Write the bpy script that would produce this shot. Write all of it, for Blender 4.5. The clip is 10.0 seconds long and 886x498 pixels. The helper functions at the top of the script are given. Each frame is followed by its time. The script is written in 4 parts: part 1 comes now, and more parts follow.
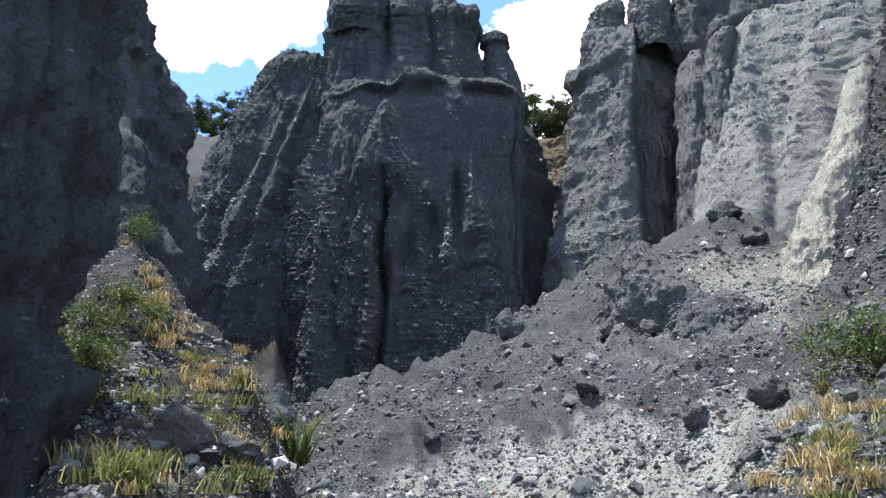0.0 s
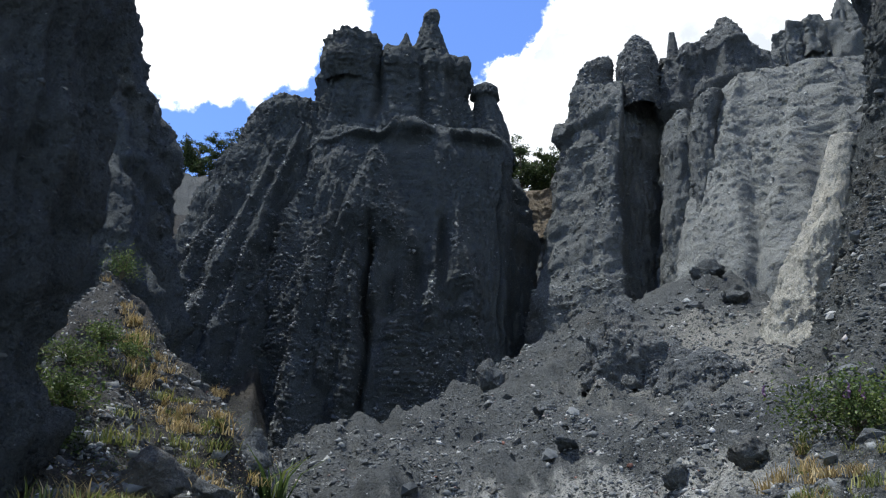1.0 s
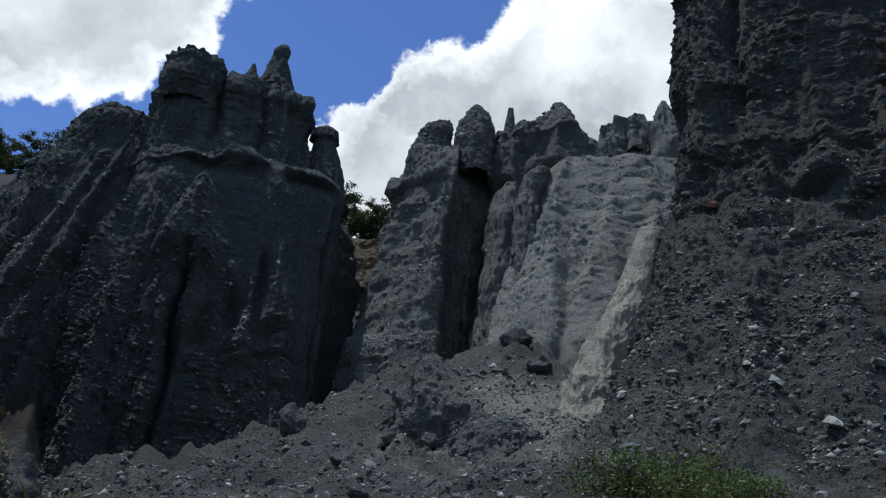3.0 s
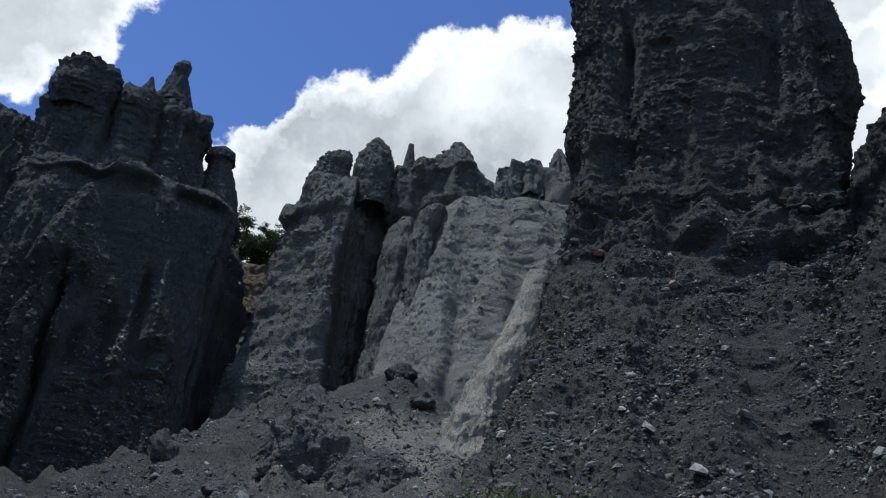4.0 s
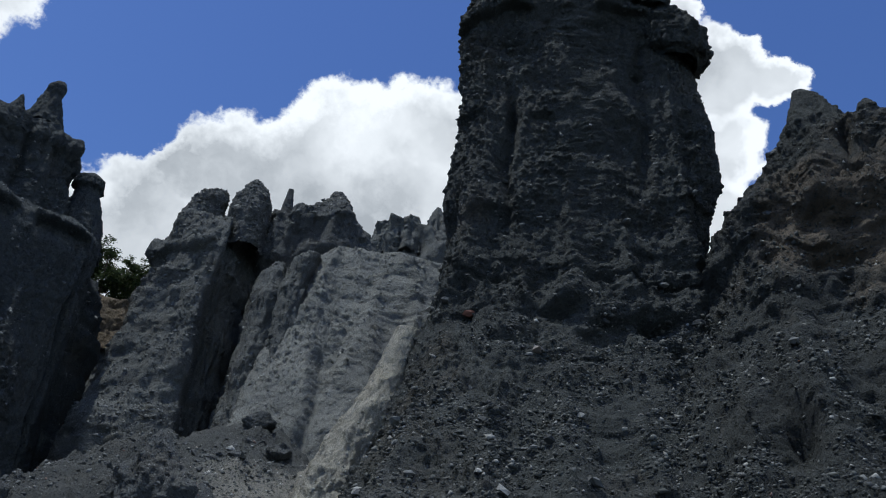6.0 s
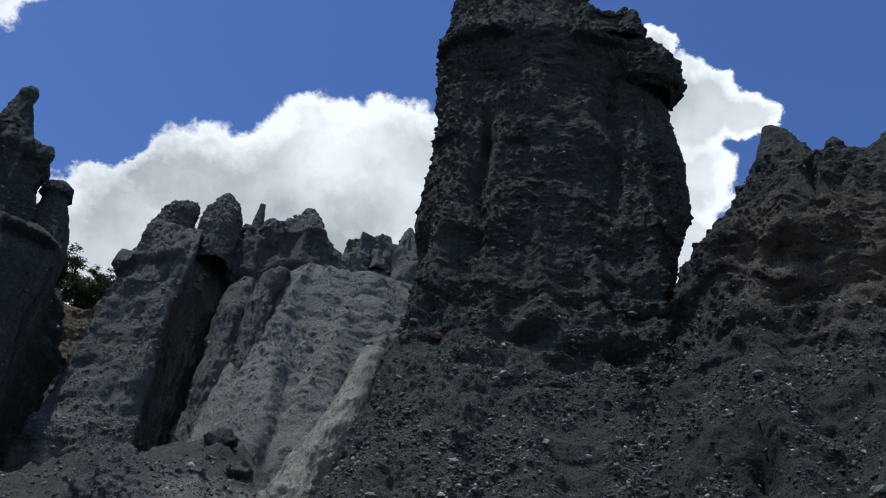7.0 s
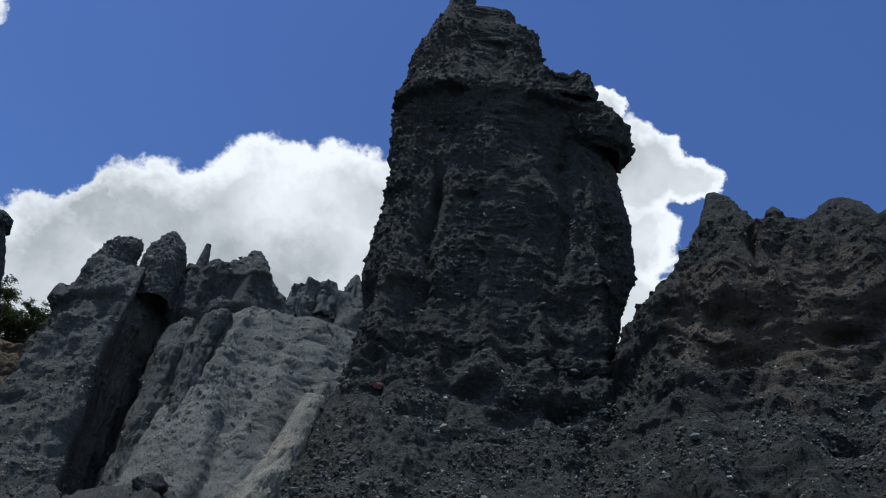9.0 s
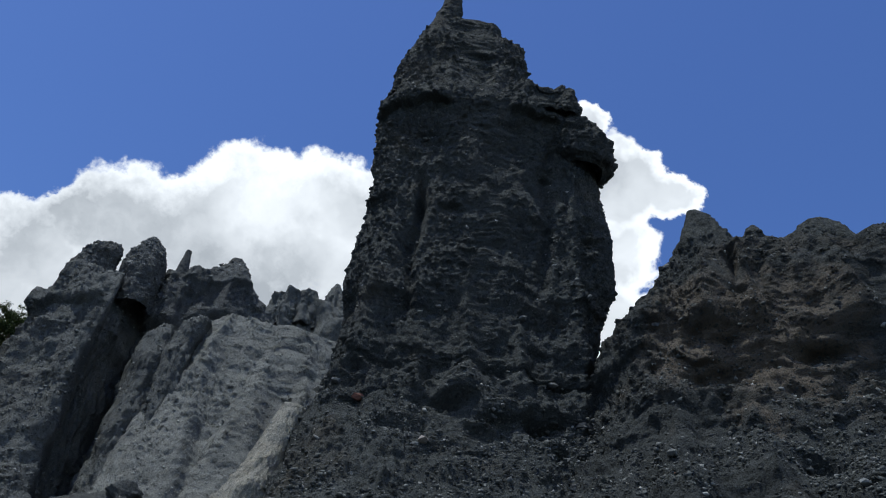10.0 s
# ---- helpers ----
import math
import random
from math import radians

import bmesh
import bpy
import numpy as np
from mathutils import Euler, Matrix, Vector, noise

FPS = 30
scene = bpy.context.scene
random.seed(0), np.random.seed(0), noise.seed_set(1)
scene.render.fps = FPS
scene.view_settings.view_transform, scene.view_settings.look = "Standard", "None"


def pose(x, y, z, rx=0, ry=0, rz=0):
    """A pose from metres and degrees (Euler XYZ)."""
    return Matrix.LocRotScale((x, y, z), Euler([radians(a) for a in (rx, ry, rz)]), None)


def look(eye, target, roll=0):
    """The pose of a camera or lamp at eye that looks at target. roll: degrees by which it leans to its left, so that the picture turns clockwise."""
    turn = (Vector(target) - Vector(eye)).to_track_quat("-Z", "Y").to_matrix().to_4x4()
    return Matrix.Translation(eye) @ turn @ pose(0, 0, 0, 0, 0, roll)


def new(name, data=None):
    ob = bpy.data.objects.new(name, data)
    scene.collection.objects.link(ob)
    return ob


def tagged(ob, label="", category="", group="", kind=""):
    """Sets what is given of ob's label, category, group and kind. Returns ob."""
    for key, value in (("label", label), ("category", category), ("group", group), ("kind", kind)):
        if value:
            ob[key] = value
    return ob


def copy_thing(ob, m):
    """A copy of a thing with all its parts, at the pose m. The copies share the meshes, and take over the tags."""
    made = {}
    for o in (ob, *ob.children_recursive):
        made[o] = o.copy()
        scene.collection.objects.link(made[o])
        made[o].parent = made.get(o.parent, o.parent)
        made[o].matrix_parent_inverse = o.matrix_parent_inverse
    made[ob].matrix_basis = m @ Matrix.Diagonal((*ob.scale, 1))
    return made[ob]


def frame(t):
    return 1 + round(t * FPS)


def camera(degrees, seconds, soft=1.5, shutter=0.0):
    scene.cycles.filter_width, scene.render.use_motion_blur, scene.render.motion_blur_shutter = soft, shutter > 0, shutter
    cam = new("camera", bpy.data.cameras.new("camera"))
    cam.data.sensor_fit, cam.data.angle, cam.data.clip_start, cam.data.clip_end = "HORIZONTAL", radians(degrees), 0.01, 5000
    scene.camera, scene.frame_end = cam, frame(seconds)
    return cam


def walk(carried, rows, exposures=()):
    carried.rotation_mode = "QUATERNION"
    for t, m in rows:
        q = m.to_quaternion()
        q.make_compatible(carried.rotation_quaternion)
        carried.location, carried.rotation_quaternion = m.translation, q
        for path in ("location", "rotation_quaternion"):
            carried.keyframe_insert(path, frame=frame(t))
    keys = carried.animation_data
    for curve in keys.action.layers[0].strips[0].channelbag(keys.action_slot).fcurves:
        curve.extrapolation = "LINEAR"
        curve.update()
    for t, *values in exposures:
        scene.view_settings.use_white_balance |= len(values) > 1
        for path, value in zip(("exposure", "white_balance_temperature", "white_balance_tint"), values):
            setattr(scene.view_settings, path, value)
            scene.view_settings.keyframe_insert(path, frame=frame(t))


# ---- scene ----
cam = camera(54.06, 10.0, soft=1.1)
# seconds, place in metres, turn in degrees
PATH = (
    (0.0, 0.000, 0.000, 1.600, 107.12, 0.29, 0.08),
    (0.5, -0.010, -0.016, 1.612, 108.58, -0.49, -0.60),
    (1.0, -0.023, -0.028, 1.623, 110.26, -1.28, -1.57),
    (1.5, -0.027, -0.034, 1.628, 111.58, -2.20, -3.98),
    (2.0, -0.019, -0.035, 1.632, 112.34, -2.69, -7.26),
    (2.5, -0.007, -0.045, 1.631, 113.06, -3.34, -11.06),
    (4.0, 0.062, -0.104, 1.634, 116.80, -4.31, -23.12),
    (4.5, 0.086, -0.125, 1.636, 118.32, -4.11, -26.43),
    (5.0, 0.105, -0.146, 1.642, 118.86, -4.04, -29.21),
    (5.5, 0.116, -0.167, 1.651, 119.67, -4.08, -31.08),
    (6.0, 0.117, -0.178, 1.664, 120.99, -4.37, -32.54),
    (7.5, 0.092, -0.178, 1.711, 123.43, -5.34, -36.59),
    (8.0, 0.079, -0.181, 1.727, 124.64, -5.41, -37.74),
    (8.5, 0.063, -0.189, 1.738, 125.53, -5.39, -38.54),
    (9.0, 0.044, -0.200, 1.746, 126.21, -5.35, -39.73),
    (9.5, 0.024, -0.214, 1.751, 126.84, -5.55, -40.56),
    (10.0, 0.004, -0.230, 1.755, 127.07, -5.56, -41.40),
)
STOPS = ((0.0, 1.25), (0.5, 0.95), (1.0, 0.4), (1.5, -0.05), (2.0, -0.4), (2.5, -0.5), (4.0, -0.5), (5.0, -0.62), (6.0, -0.65), (7.5, -0.7), (8.5, -0.8), (9.2, -0.68), (10.0, -0.55))
EXPOSURES = [(t, s, 6100 + 480 * max(0, 1 - t / 2), 7 + 1.5 * max(0, 1 - t / 2)) for t, s in STOPS]
walk(cam, [(t, pose(x, y, z, rx, ry, rz)) for t, x, y, z, rx, ry, rz in PATH], EXPOSURES)

# ---- world, sun ----
SUN_WAY = Vector((-0.27, 0.05, 0.96)).normalized()


def direction(az, el):
    a, e = radians(az), radians(el)
    return (math.sin(a) * math.cos(e), math.cos(a) * math.cos(e), math.sin(e))


# cumulus heaps of the sky: azimuth, elevation, angular size in degrees
CLOUDS = (
    (-18.5, 33.5, 6.0), (-14, 34.3, 6.0), (-10.3, 36.3, 4.9), (-9, 41, 5.5), (-16, 41, 8), (-24, 34.5, 6.5), (-26, 42, 9),
    (0.5, 27.3, 4.8), (3.5, 27.2, 4.3), (7.7, 29.6, 4.1), (9.5, 32.4, 2.4), (13.7, 32.6, 5.2), (18, 34.2, 5.2), (22, 36, 5.8), (26.5, 36.6, 5.9), (31, 36, 6), (36, 34, 6),
    (14, 28, 7), (22, 29, 8), (30, 29, 8), (6, 25, 6),
    (51, 41.4, 3.7), (53.6, 41.5, 2.5), (55.9, 40.7, 2.0), (51, 37, 3.5), (50, 32.5, 4.0), (46, 45.4, 1.8), (48.5, 45.0, 1.8), (43.5, 45.4, 1.8), (46, 39, 5),
    (90, 35, 14), (115, 30, 12), (-60, 30, 14), (-95, 35, 16), (150, 40, 16), (-150, 28, 14), (180, 25, 12),
)


def build_world():
    w = bpy.data.worlds.new("sky")
    scene.world = w
    w.use_nodes = True
    nt = w.node_tree
    nt.nodes.clear()
    node, link = nt.nodes.new, nt.links.new

    def op(kind, a, b, c=None):
        n = node("ShaderNodeMath")
        n.operation = kind
        for slot, v in enumerate((a, b, c)):
            if v is None:
                continue
            if isinstance(v, (int, float)):
                n.inputs[slot].default_value = v
            else:
                link(v, n.inputs[slot])
        return n.outputs[0]

    sky = node("ShaderNodeTexSky")
    sky.sky_type, sky.sun_disc = "NISHITA", False
    sky.sun_elevation = math.asin(SUN_WAY.z)
    sky.sun_rotation = math.atan2(SUN_WAY.x, SUN_WAY.y)
    sky.air_density, sky.dust_density, sky.ozone_density = 1.0, 0.3, 2.5
    coord = node("ShaderNodeTexCoord")
    warp = node("ShaderNodeTexNoise")
    warp.inputs["Scale"].default_value = 15.0
    warp.inputs["Detail"].default_value = 9.0
    warp.inputs["Roughness"].default_value = 0.62
    link(coord.outputs["Generated"], warp.inputs["Vector"])
    sub = node("ShaderNodeVectorMath")
    sub.operation = "SUBTRACT"
    link(warp.outputs["Color"], sub.inputs[0])
    sub.inputs[1].default_value = (0.5, 0.5, 0.5)
    sc = node("ShaderNodeVectorMath")
    sc.operation = "SCALE"
    sc.inputs["Scale"].default_value = 0.08
    link(sub.outputs[0], sc.inputs[0])
    add = node("ShaderNodeVectorMath")
    add.operation = "ADD"
    link(coord.outputs["Generated"], add.inputs[0])
    link(sc.outputs[0], add.inputs[1])
    field = None
    for az, el, size in CLOUDS:
        far = node("ShaderNodeVectorMath")
        far.operation = "DISTANCE"
        link(add.outputs[0], far.inputs[0])
        far.inputs[1].default_value = direction(az, el)
        v = op("MULTIPLY_ADD", far.outputs["Value"], -1.0 / radians(size), 1.0)
        field = v if field is None else op("SMOOTH_MAX", field, v, 0.12)
    curl = node("ShaderNodeTexNoise")
    curl.inputs["Scale"].default_value, curl.inputs["Detail"].default_value, curl.inputs["Roughness"].default_value = 34.0, 6.0, 0.6
    link(coord.outputs["Generated"], curl.inputs["Vector"])
    field = op("ADD", field, op("MULTIPLY_ADD", curl.outputs["Fac"], 0.5, -0.31))
    mask = node("ShaderNodeMapRange")
    mask.interpolation_type = "SMOOTHSTEP"
    mask.inputs["From Min"].default_value, mask.inputs["From Max"].default_value = -0.02, 0.13
    link(field, mask.inputs["Value"])
    # thick parts are greyer below
    puff = node("ShaderNodeTexNoise")
    puff.inputs["Scale"].default_value, puff.inputs["Detail"].default_value = 6.0, 7.0
    link(add.outputs[0], puff.inputs["Vector"])
    deepness = op("MULTIPLY", op("MINIMUM", field, 0.42), 1.3)
    thick = op("ADD", op("MULTIPLY_ADD", puff.outputs["Fac"], 1.5, -0.75), deepness)
    tone = node("ShaderNodeValToRGB")
    tone.color_ramp.elements[0].position, tone.color_ramp.elements[0].color = 0.2, (13.2, 13.3, 13.5, 1)
    tone.color_ramp.elements[1].position, tone.color_ramp.elements[1].color = 0.78, (5.6, 5.85, 6.2, 1)
    link(thick, tone.inputs["Fac"])
    deep = node("ShaderNodeHueSaturation")
    deep.inputs["Saturation"].default_value, deep.inputs["Hue"].default_value = 1.2, 0.515
    deep.inputs["Value"].default_value = 1.6
    link(sky.outputs[0], deep.inputs["Color"])
    mix = node("ShaderNodeMix")
    mix.data_type = "RGBA"
    link(mask.outputs[0], mix.inputs[0])
    link(deep.outputs[0], mix.inputs[6])
    link(tone.outputs[0], mix.inputs[7])
    bg = node("ShaderNodeBackground")
    bg.inputs["Strength"].default_value = 0.12
    link(mix.outputs[2], bg.inputs["Color"])
    out = node("ShaderNodeOutputWorld")
    link(bg.outputs[0], out.inputs["Surface"])


build_world()
sun = new("sun", bpy.data.lights.new("sun", "SUN"))
sun.data.energy, sun.data.angle, sun.data.color = 5.0, radians(0.6), (1.0, 0.97, 0.9)
sun.matrix_world = look(SUN_WAY * 200, (0, 0, 0))


# ---- materials ----
def shader(name, rough=0.95):
    m = bpy.data.materials.new(name)
    m.use_nodes = True
    nt = m.node_tree
    b = nt.nodes["Principled BSDF"]
    b.inputs["Roughness"].default_value = rough
    b.inputs["Specular IOR Level"].default_value = 0.25
    return m, nt, b


def noise_node(nt, vec, scale, detail=4.0, rough=0.55, stretch=None):
    if stretch:
        mp = nt.nodes.new("ShaderNodeMapping")
        mp.inputs["Scale"].default_value = stretch
        nt.links.new(vec, mp.inputs["Vector"])
        vec = mp.outputs[0]
    n = nt.nodes.new("ShaderNodeTexNoise")
    n.inputs["Scale"].default_value, n.inputs["Detail"].default_value, n.inputs["Roughness"].default_value = scale, detail, rough
    nt.links.new(vec, n.inputs["Vector"])
    return n.outputs["Fac"]


def ramp(nt, fac, stops):
    r = nt.nodes.new("ShaderNodeValToRGB")
    e = r.color_ramp.elements
    e[0].position, e[0].color = stops[0][0], (*stops[0][1], 1)
    e[1].position, e[1].color = stops[-1][0], (*stops[-1][1], 1)
    for p, c in stops[1:-1]:
        e.new(p).color = (*c, 1)
    nt.links.new(fac, r.inputs["Fac"])
    return r.outputs["Color"]


def blend(nt, kind, fac, a, b):
    n = nt.nodes.new("ShaderNodeMix")
    n.data_type, n.blend_type = "RGBA", kind
    for slot, v in ((0, fac), (6, a), (7, b)):
        if isinstance(v, (int, float)):
            n.inputs[slot].default_value = v
        elif isinstance(v, tuple):
            n.inputs[slot].default_value = (*v, 1)
        else:
            nt.links.new(v, n.inputs[slot])
    return n.outputs[2]


def bump(nt, b, heights, strength=0.8):
    last = None
    for fac, dist in heights:
        n = nt.nodes.new("ShaderNodeBump")
        n.inputs["Strength"].default_value, n.inputs["Distance"].default_value = strength, dist
        nt.links.new(fac, n.inputs["Height"])
        if last:
            nt.links.new(last, n.inputs["Normal"])
        last = n.outputs[0]
    nt.links.new(last, b.inputs["Normal"])


def conglomerate(name, dark, light, earth, earth_amount=0.5, gravel=6.0, relief=0.2, silt=None, wash=None):
    """Gravel set in grey silt: faint beds, stains of brown earth, pebbles of two sizes."""
    m, nt, b = shader(name)
    pos = nt.nodes.new("ShaderNodeNewGeometry").outputs["Position"]
    beds = noise_node(nt, pos, 1.0, 5, 0.6, (0.2, 0.2, 0.7))
    stain = noise_node(nt, pos, 0.28, 5, 0.6)
    streak = noise_node(nt, pos, 1.0, 4, 0.6, (1.4, 1.4, 0.1))
    grain = noise_node(nt, pos, 22.0, 5, 0.75)
    col = ramp(nt, beds, ((0.3, dark), (0.7, light)))
    col = blend(nt, "MULTIPLY", 0.3, col, ramp(nt, streak, ((0.3, (0.6, 0.6, 0.62)), (0.7, (1.25, 1.25, 1.25)))))
    col = blend(nt, "MULTIPLY", 0.85, col, ramp(nt, grain, ((0.3, (0.4, 0.4, 0.41)), (0.7, (1.6, 1.6, 1.6)))))
    mask = ramp(nt, stain, ((0.56, (0, 0, 0)), (0.72, (earth_amount,) * 3)))
    col = blend(nt, "MIX", mask, col, earth)
    for silt in (p for p in (silt, wash) if p):
        # washed pale silt, brown earth, painted sunlight: a ragged patch round a place, streaked down the slope
        far = nt.nodes.new("ShaderNodeVectorMath")
        far.operation = "DISTANCE"
        nt.links.new(pos, far.inputs[0])
        far.inputs[1].default_value = silt[:3]
        ragged = nt.nodes.new("ShaderNodeMath")
        ragged.operation = "MULTIPLY_ADD"
        nt.links.new(noise_node(nt, pos, 1.0, 7, 0.7, (1.3, 0.35, 0.35)), ragged.inputs[0])
        ragged.inputs[1].default_value = silt[3] * 2.2
        nt.links.new(far.outputs["Value"], ragged.inputs[2])
        patch = nt.nodes.new("ShaderNodeMapRange")
        patch.inputs["From Min"].default_value, patch.inputs["From Max"].default_value = silt[3] * 2.1, silt[3] * 1.6
        nt.links.new(ragged.outputs[0], patch.inputs["Value"])
        col = blend(nt, "MIX", patch.outputs[0], col, blend(nt, "MULTIPLY", 0.7, silt[4] if len(silt) > 4 else (0.31, 0.312, 0.285), ramp(nt, grain, ((0.3, (0.45, 0.45, 0.45)), (0.7, (1.4, 1.4, 1.4))))))
    heights = []
    for size, share, lift in ((gravel, 0.5, 0.22), (gravel * 2.3, 0.35, 0.1)):
        vor = nt.nodes.new("ShaderNodeTexVoronoi")
        vor.inputs["Scale"].default_value = size
        nt.links.new(pos, vor.inputs["Vector"])
        pick = ramp(nt, vor.outputs["Color"], ((share, (0, 0, 0)), (share + 0.05, (1, 1, 1))))
        near = ramp(nt, vor.outputs["Distance"], ((0.18, (1, 1, 1)), (0.4, (0, 0, 0))))
        peb = blend(nt, "MULTIPLY", 1.0, pick, near)
        tone = ramp(nt, vor.outputs["Color"], ((share, tuple(0.95 * c for c in dark)), ((1 + share) / 2, light), (1.0, tuple(1.7 * c for c in light))))
        col = blend(nt, "MIX", peb, col, tone)
        heights.append((peb, lift * (relief / 0.2) ** 0.6))
    nt.links.new(col, b.inputs["Base Color"])
    rough = noise_node(nt, pos, 3.0, 9, 0.75)
    bump(nt, b, [(rough, relief)] + heights + [(grain, 0.05)], 1.0)
    return m


def stone_paint(name, tones):
    m, nt, b = shader(name, 0.8)
    geo = nt.nodes.new("ShaderNodeNewGeometry")
    info = nt.nodes.new("ShaderNodeObjectInfo")
    mixed = nt.nodes.new("ShaderNodeMath")
    mixed.operation = "ADD"
    nt.links.new(geo.outputs["Random Per Island"], mixed.inputs[0])
    nt.links.new(info.outputs["Random"], mixed.inputs[1])
    frac = nt.nodes.new("ShaderNodeMath")
    frac.operation = "FRACT"
    nt.links.new(mixed.outputs[0], frac.inputs[0])
    col = ramp(nt, frac.outputs[0], tones)
    grain = noise_node(nt, geo.outputs["Position"], 18.0, 5, 0.65)
    col = blend(nt, "MULTIPLY", 0.7, col, ramp(nt, grain, ((0.3, (0.6, 0.6, 0.6)), (0.7, (1.3, 1.3, 1.3)))))
    nt.links.new(col, b.inputs["Base Color"])
    bump(nt, b, ((grain, 0.03),), 0.6)
    return m


def leaf_paint(name, tones, rough=0.6):
    m, nt, b = shader(name, rough)
    geo = nt.nodes.new("ShaderNodeNewGeometry")
    col = ramp(nt, geo.outputs["Random Per Island"], tones)
    patch = noise_node(nt, geo.outputs["Position"], 1.2, 3)
    col = blend(nt, "MULTIPLY", 0.6, col, ramp(nt, patch, ((0.3, (0.6, 0.6, 0.6)), (0.7, (1.3, 1.3, 1.2)))))
    nt.links.new(col, b.inputs["Base Color"])
    t = nt.nodes.new("ShaderNodeBsdfTranslucent")
    nt.links.new(col, t.inputs["Color"])
    mx = nt.nodes.new("ShaderNodeMixShader")
    mx.inputs[0].default_value = 0.3
    nt.links.new(b.outputs[0], mx.inputs[1])
    nt.links.new(t.outputs[0], mx.inputs[2])
    nt.links.new(mx.outputs[0], nt.nodes["Material Output"].inputs["Surface"])
    return m


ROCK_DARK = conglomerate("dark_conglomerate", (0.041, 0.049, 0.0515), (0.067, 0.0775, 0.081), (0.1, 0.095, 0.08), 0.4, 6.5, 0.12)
ROCK_GREY = conglomerate("grey_conglomerate", (0.082, 0.088, 0.0865), (0.119, 0.127, 0.1235), (0.17, 0.15, 0.115), 0.25, 6.0, 0.06)
ROCK_MID = conglomerate("crest_conglomerate", (0.06, 0.0656, 0.068), (0.1, 0.108, 0.1088), (0.13, 0.11, 0.085), 0.3, 6.0, 0.08)
# pinnacle and wall: shade of the backlit fronts is put into the base colour
# the paler patch paints sunlight onto the pinnacle's left foot
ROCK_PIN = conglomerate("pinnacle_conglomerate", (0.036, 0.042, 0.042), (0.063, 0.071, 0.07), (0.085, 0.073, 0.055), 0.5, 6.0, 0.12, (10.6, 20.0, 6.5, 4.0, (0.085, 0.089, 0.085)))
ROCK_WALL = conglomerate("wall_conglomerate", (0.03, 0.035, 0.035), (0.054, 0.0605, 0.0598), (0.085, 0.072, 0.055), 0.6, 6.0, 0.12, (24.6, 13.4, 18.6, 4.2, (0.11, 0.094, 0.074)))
# paler copy of the grey rock: the slope's sunlight is in its colour
ROCK_SUNLIT = conglomerate("sunlit_conglomerate", (0.155, 0.1625, 0.153), (0.2, 0.208, 0.195), (0.27, 0.25, 0.205), 0.2, 7.0, 0.05)
# pale tan that carries the sunlight on the pinnacle's left flank
FLANK_SUNLIT = conglomerate("flank_sunlit", (0.239, 0.2344, 0.2024), (0.3461, 0.3366, 0.287), (0.4, 0.36, 0.28), 0.45, 12.0, 0.06)
ROCK_BROWN = conglomerate("brown_earth", (0.11, 0.09, 0.06), (0.2, 0.16, 0.11), (0.2, 0.15, 0.09), 0.7)
SCREE = conglomerate("scree_gravel", (0.039, 0.0437, 0.0438), (0.09, 0.0965, 0.0945), (0.14, 0.138, 0.122), 0.5, 9.0, 0.12, (2.2, 14.0, 2.4, 4.4), (9.6, 24.6, 8.6, 5.4, (0.2, 0.198, 0.176)))
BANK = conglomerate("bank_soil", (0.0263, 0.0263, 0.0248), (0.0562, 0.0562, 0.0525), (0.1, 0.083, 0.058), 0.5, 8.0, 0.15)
BOULDER = conglomerate("boulder_conglomerate", (0.07, 0.076, 0.078), (0.125, 0.134, 0.134), (0.15, 0.125, 0.09), 0.4, 12.0, 0.1)
STONES = stone_paint("loose_stone", ((0.0, (0.045, 0.05, 0.053)), (0.5, (0.1, 0.108, 0.11)), (0.85, (0.19, 0.2, 0.197)), (0.97, (0.36, 0.365, 0.35)), (1.0, (0.16, 0.07, 0.05))))
DARK_STONES = stone_paint("set_stone", ((0.0, (0.05, 0.055, 0.058)), (0.6, (0.08, 0.086, 0.088)), (0.94, (0.13, 0.138, 0.138)), (1.0, (0.34, 0.35, 0.335))))
CRAG_STONES = stone_paint("crag_set_stone", ((0.0, (0.07, 0.078, 0.082)), (0.6, (0.13, 0.14, 0.145)), (0.94, (0.19, 0.2, 0.2)), (1.0, (0.36, 0.37, 0.355))))
FACE_STONES = stone_paint("face_set_stone", ((0.0, (0.043, 0.049, 0.048)), (0.55, (0.075, 0.083, 0.081)), (0.93, (0.125, 0.134, 0.13)), (1.0, (0.36, 0.365, 0.35))))
MID_STONES = stone_paint("grey_set_stone", ((0.0, (0.07, 0.077, 0.08)), (0.6, (0.13, 0.139, 0.14)), (0.95, (0.18, 0.19, 0.188)), (1.0, (0.3, 0.31, 0.3))))
PALE_STONES = stone_paint("pale_set_stone", ((0.0, (0.17, 0.178, 0.173)), (0.7, (0.26, 0.27, 0.26)), (1.0, (0.38, 0.385, 0.365))))
BARK = stone_paint("bark", ((0.0, (0.07, 0.055, 0.04)), (1.0, (0.12, 0.1, 0.08))))
LEAF_TREE = leaf_paint("tree_leaf", ((0.0, (0.02, 0.035, 0.014)), (0.6, (0.045, 0.07, 0.022)), (1.0, (0.09, 0.11, 0.035))))
LEAF_SHRUB = leaf_paint("shrub_leaf", ((0.0, (0.03, 0.05, 0.016)), (0.6, (0.07, 0.11, 0.03)), (1.0, (0.16, 0.19, 0.055))))
GRASS_GREEN = leaf_paint("green_grass", ((0.0, (0.07, 0.095, 0.025)), (0.6, (0.135, 0.155, 0.042)), (1.0, (0.26, 0.24, 0.08))))
GRASS_DRY = leaf_paint("dry_grass", ((0.0, (0.15, 0.105, 0.045)), (0.6, (0.32, 0.24, 0.11)), (1.0, (0.46, 0.37, 0.2))))
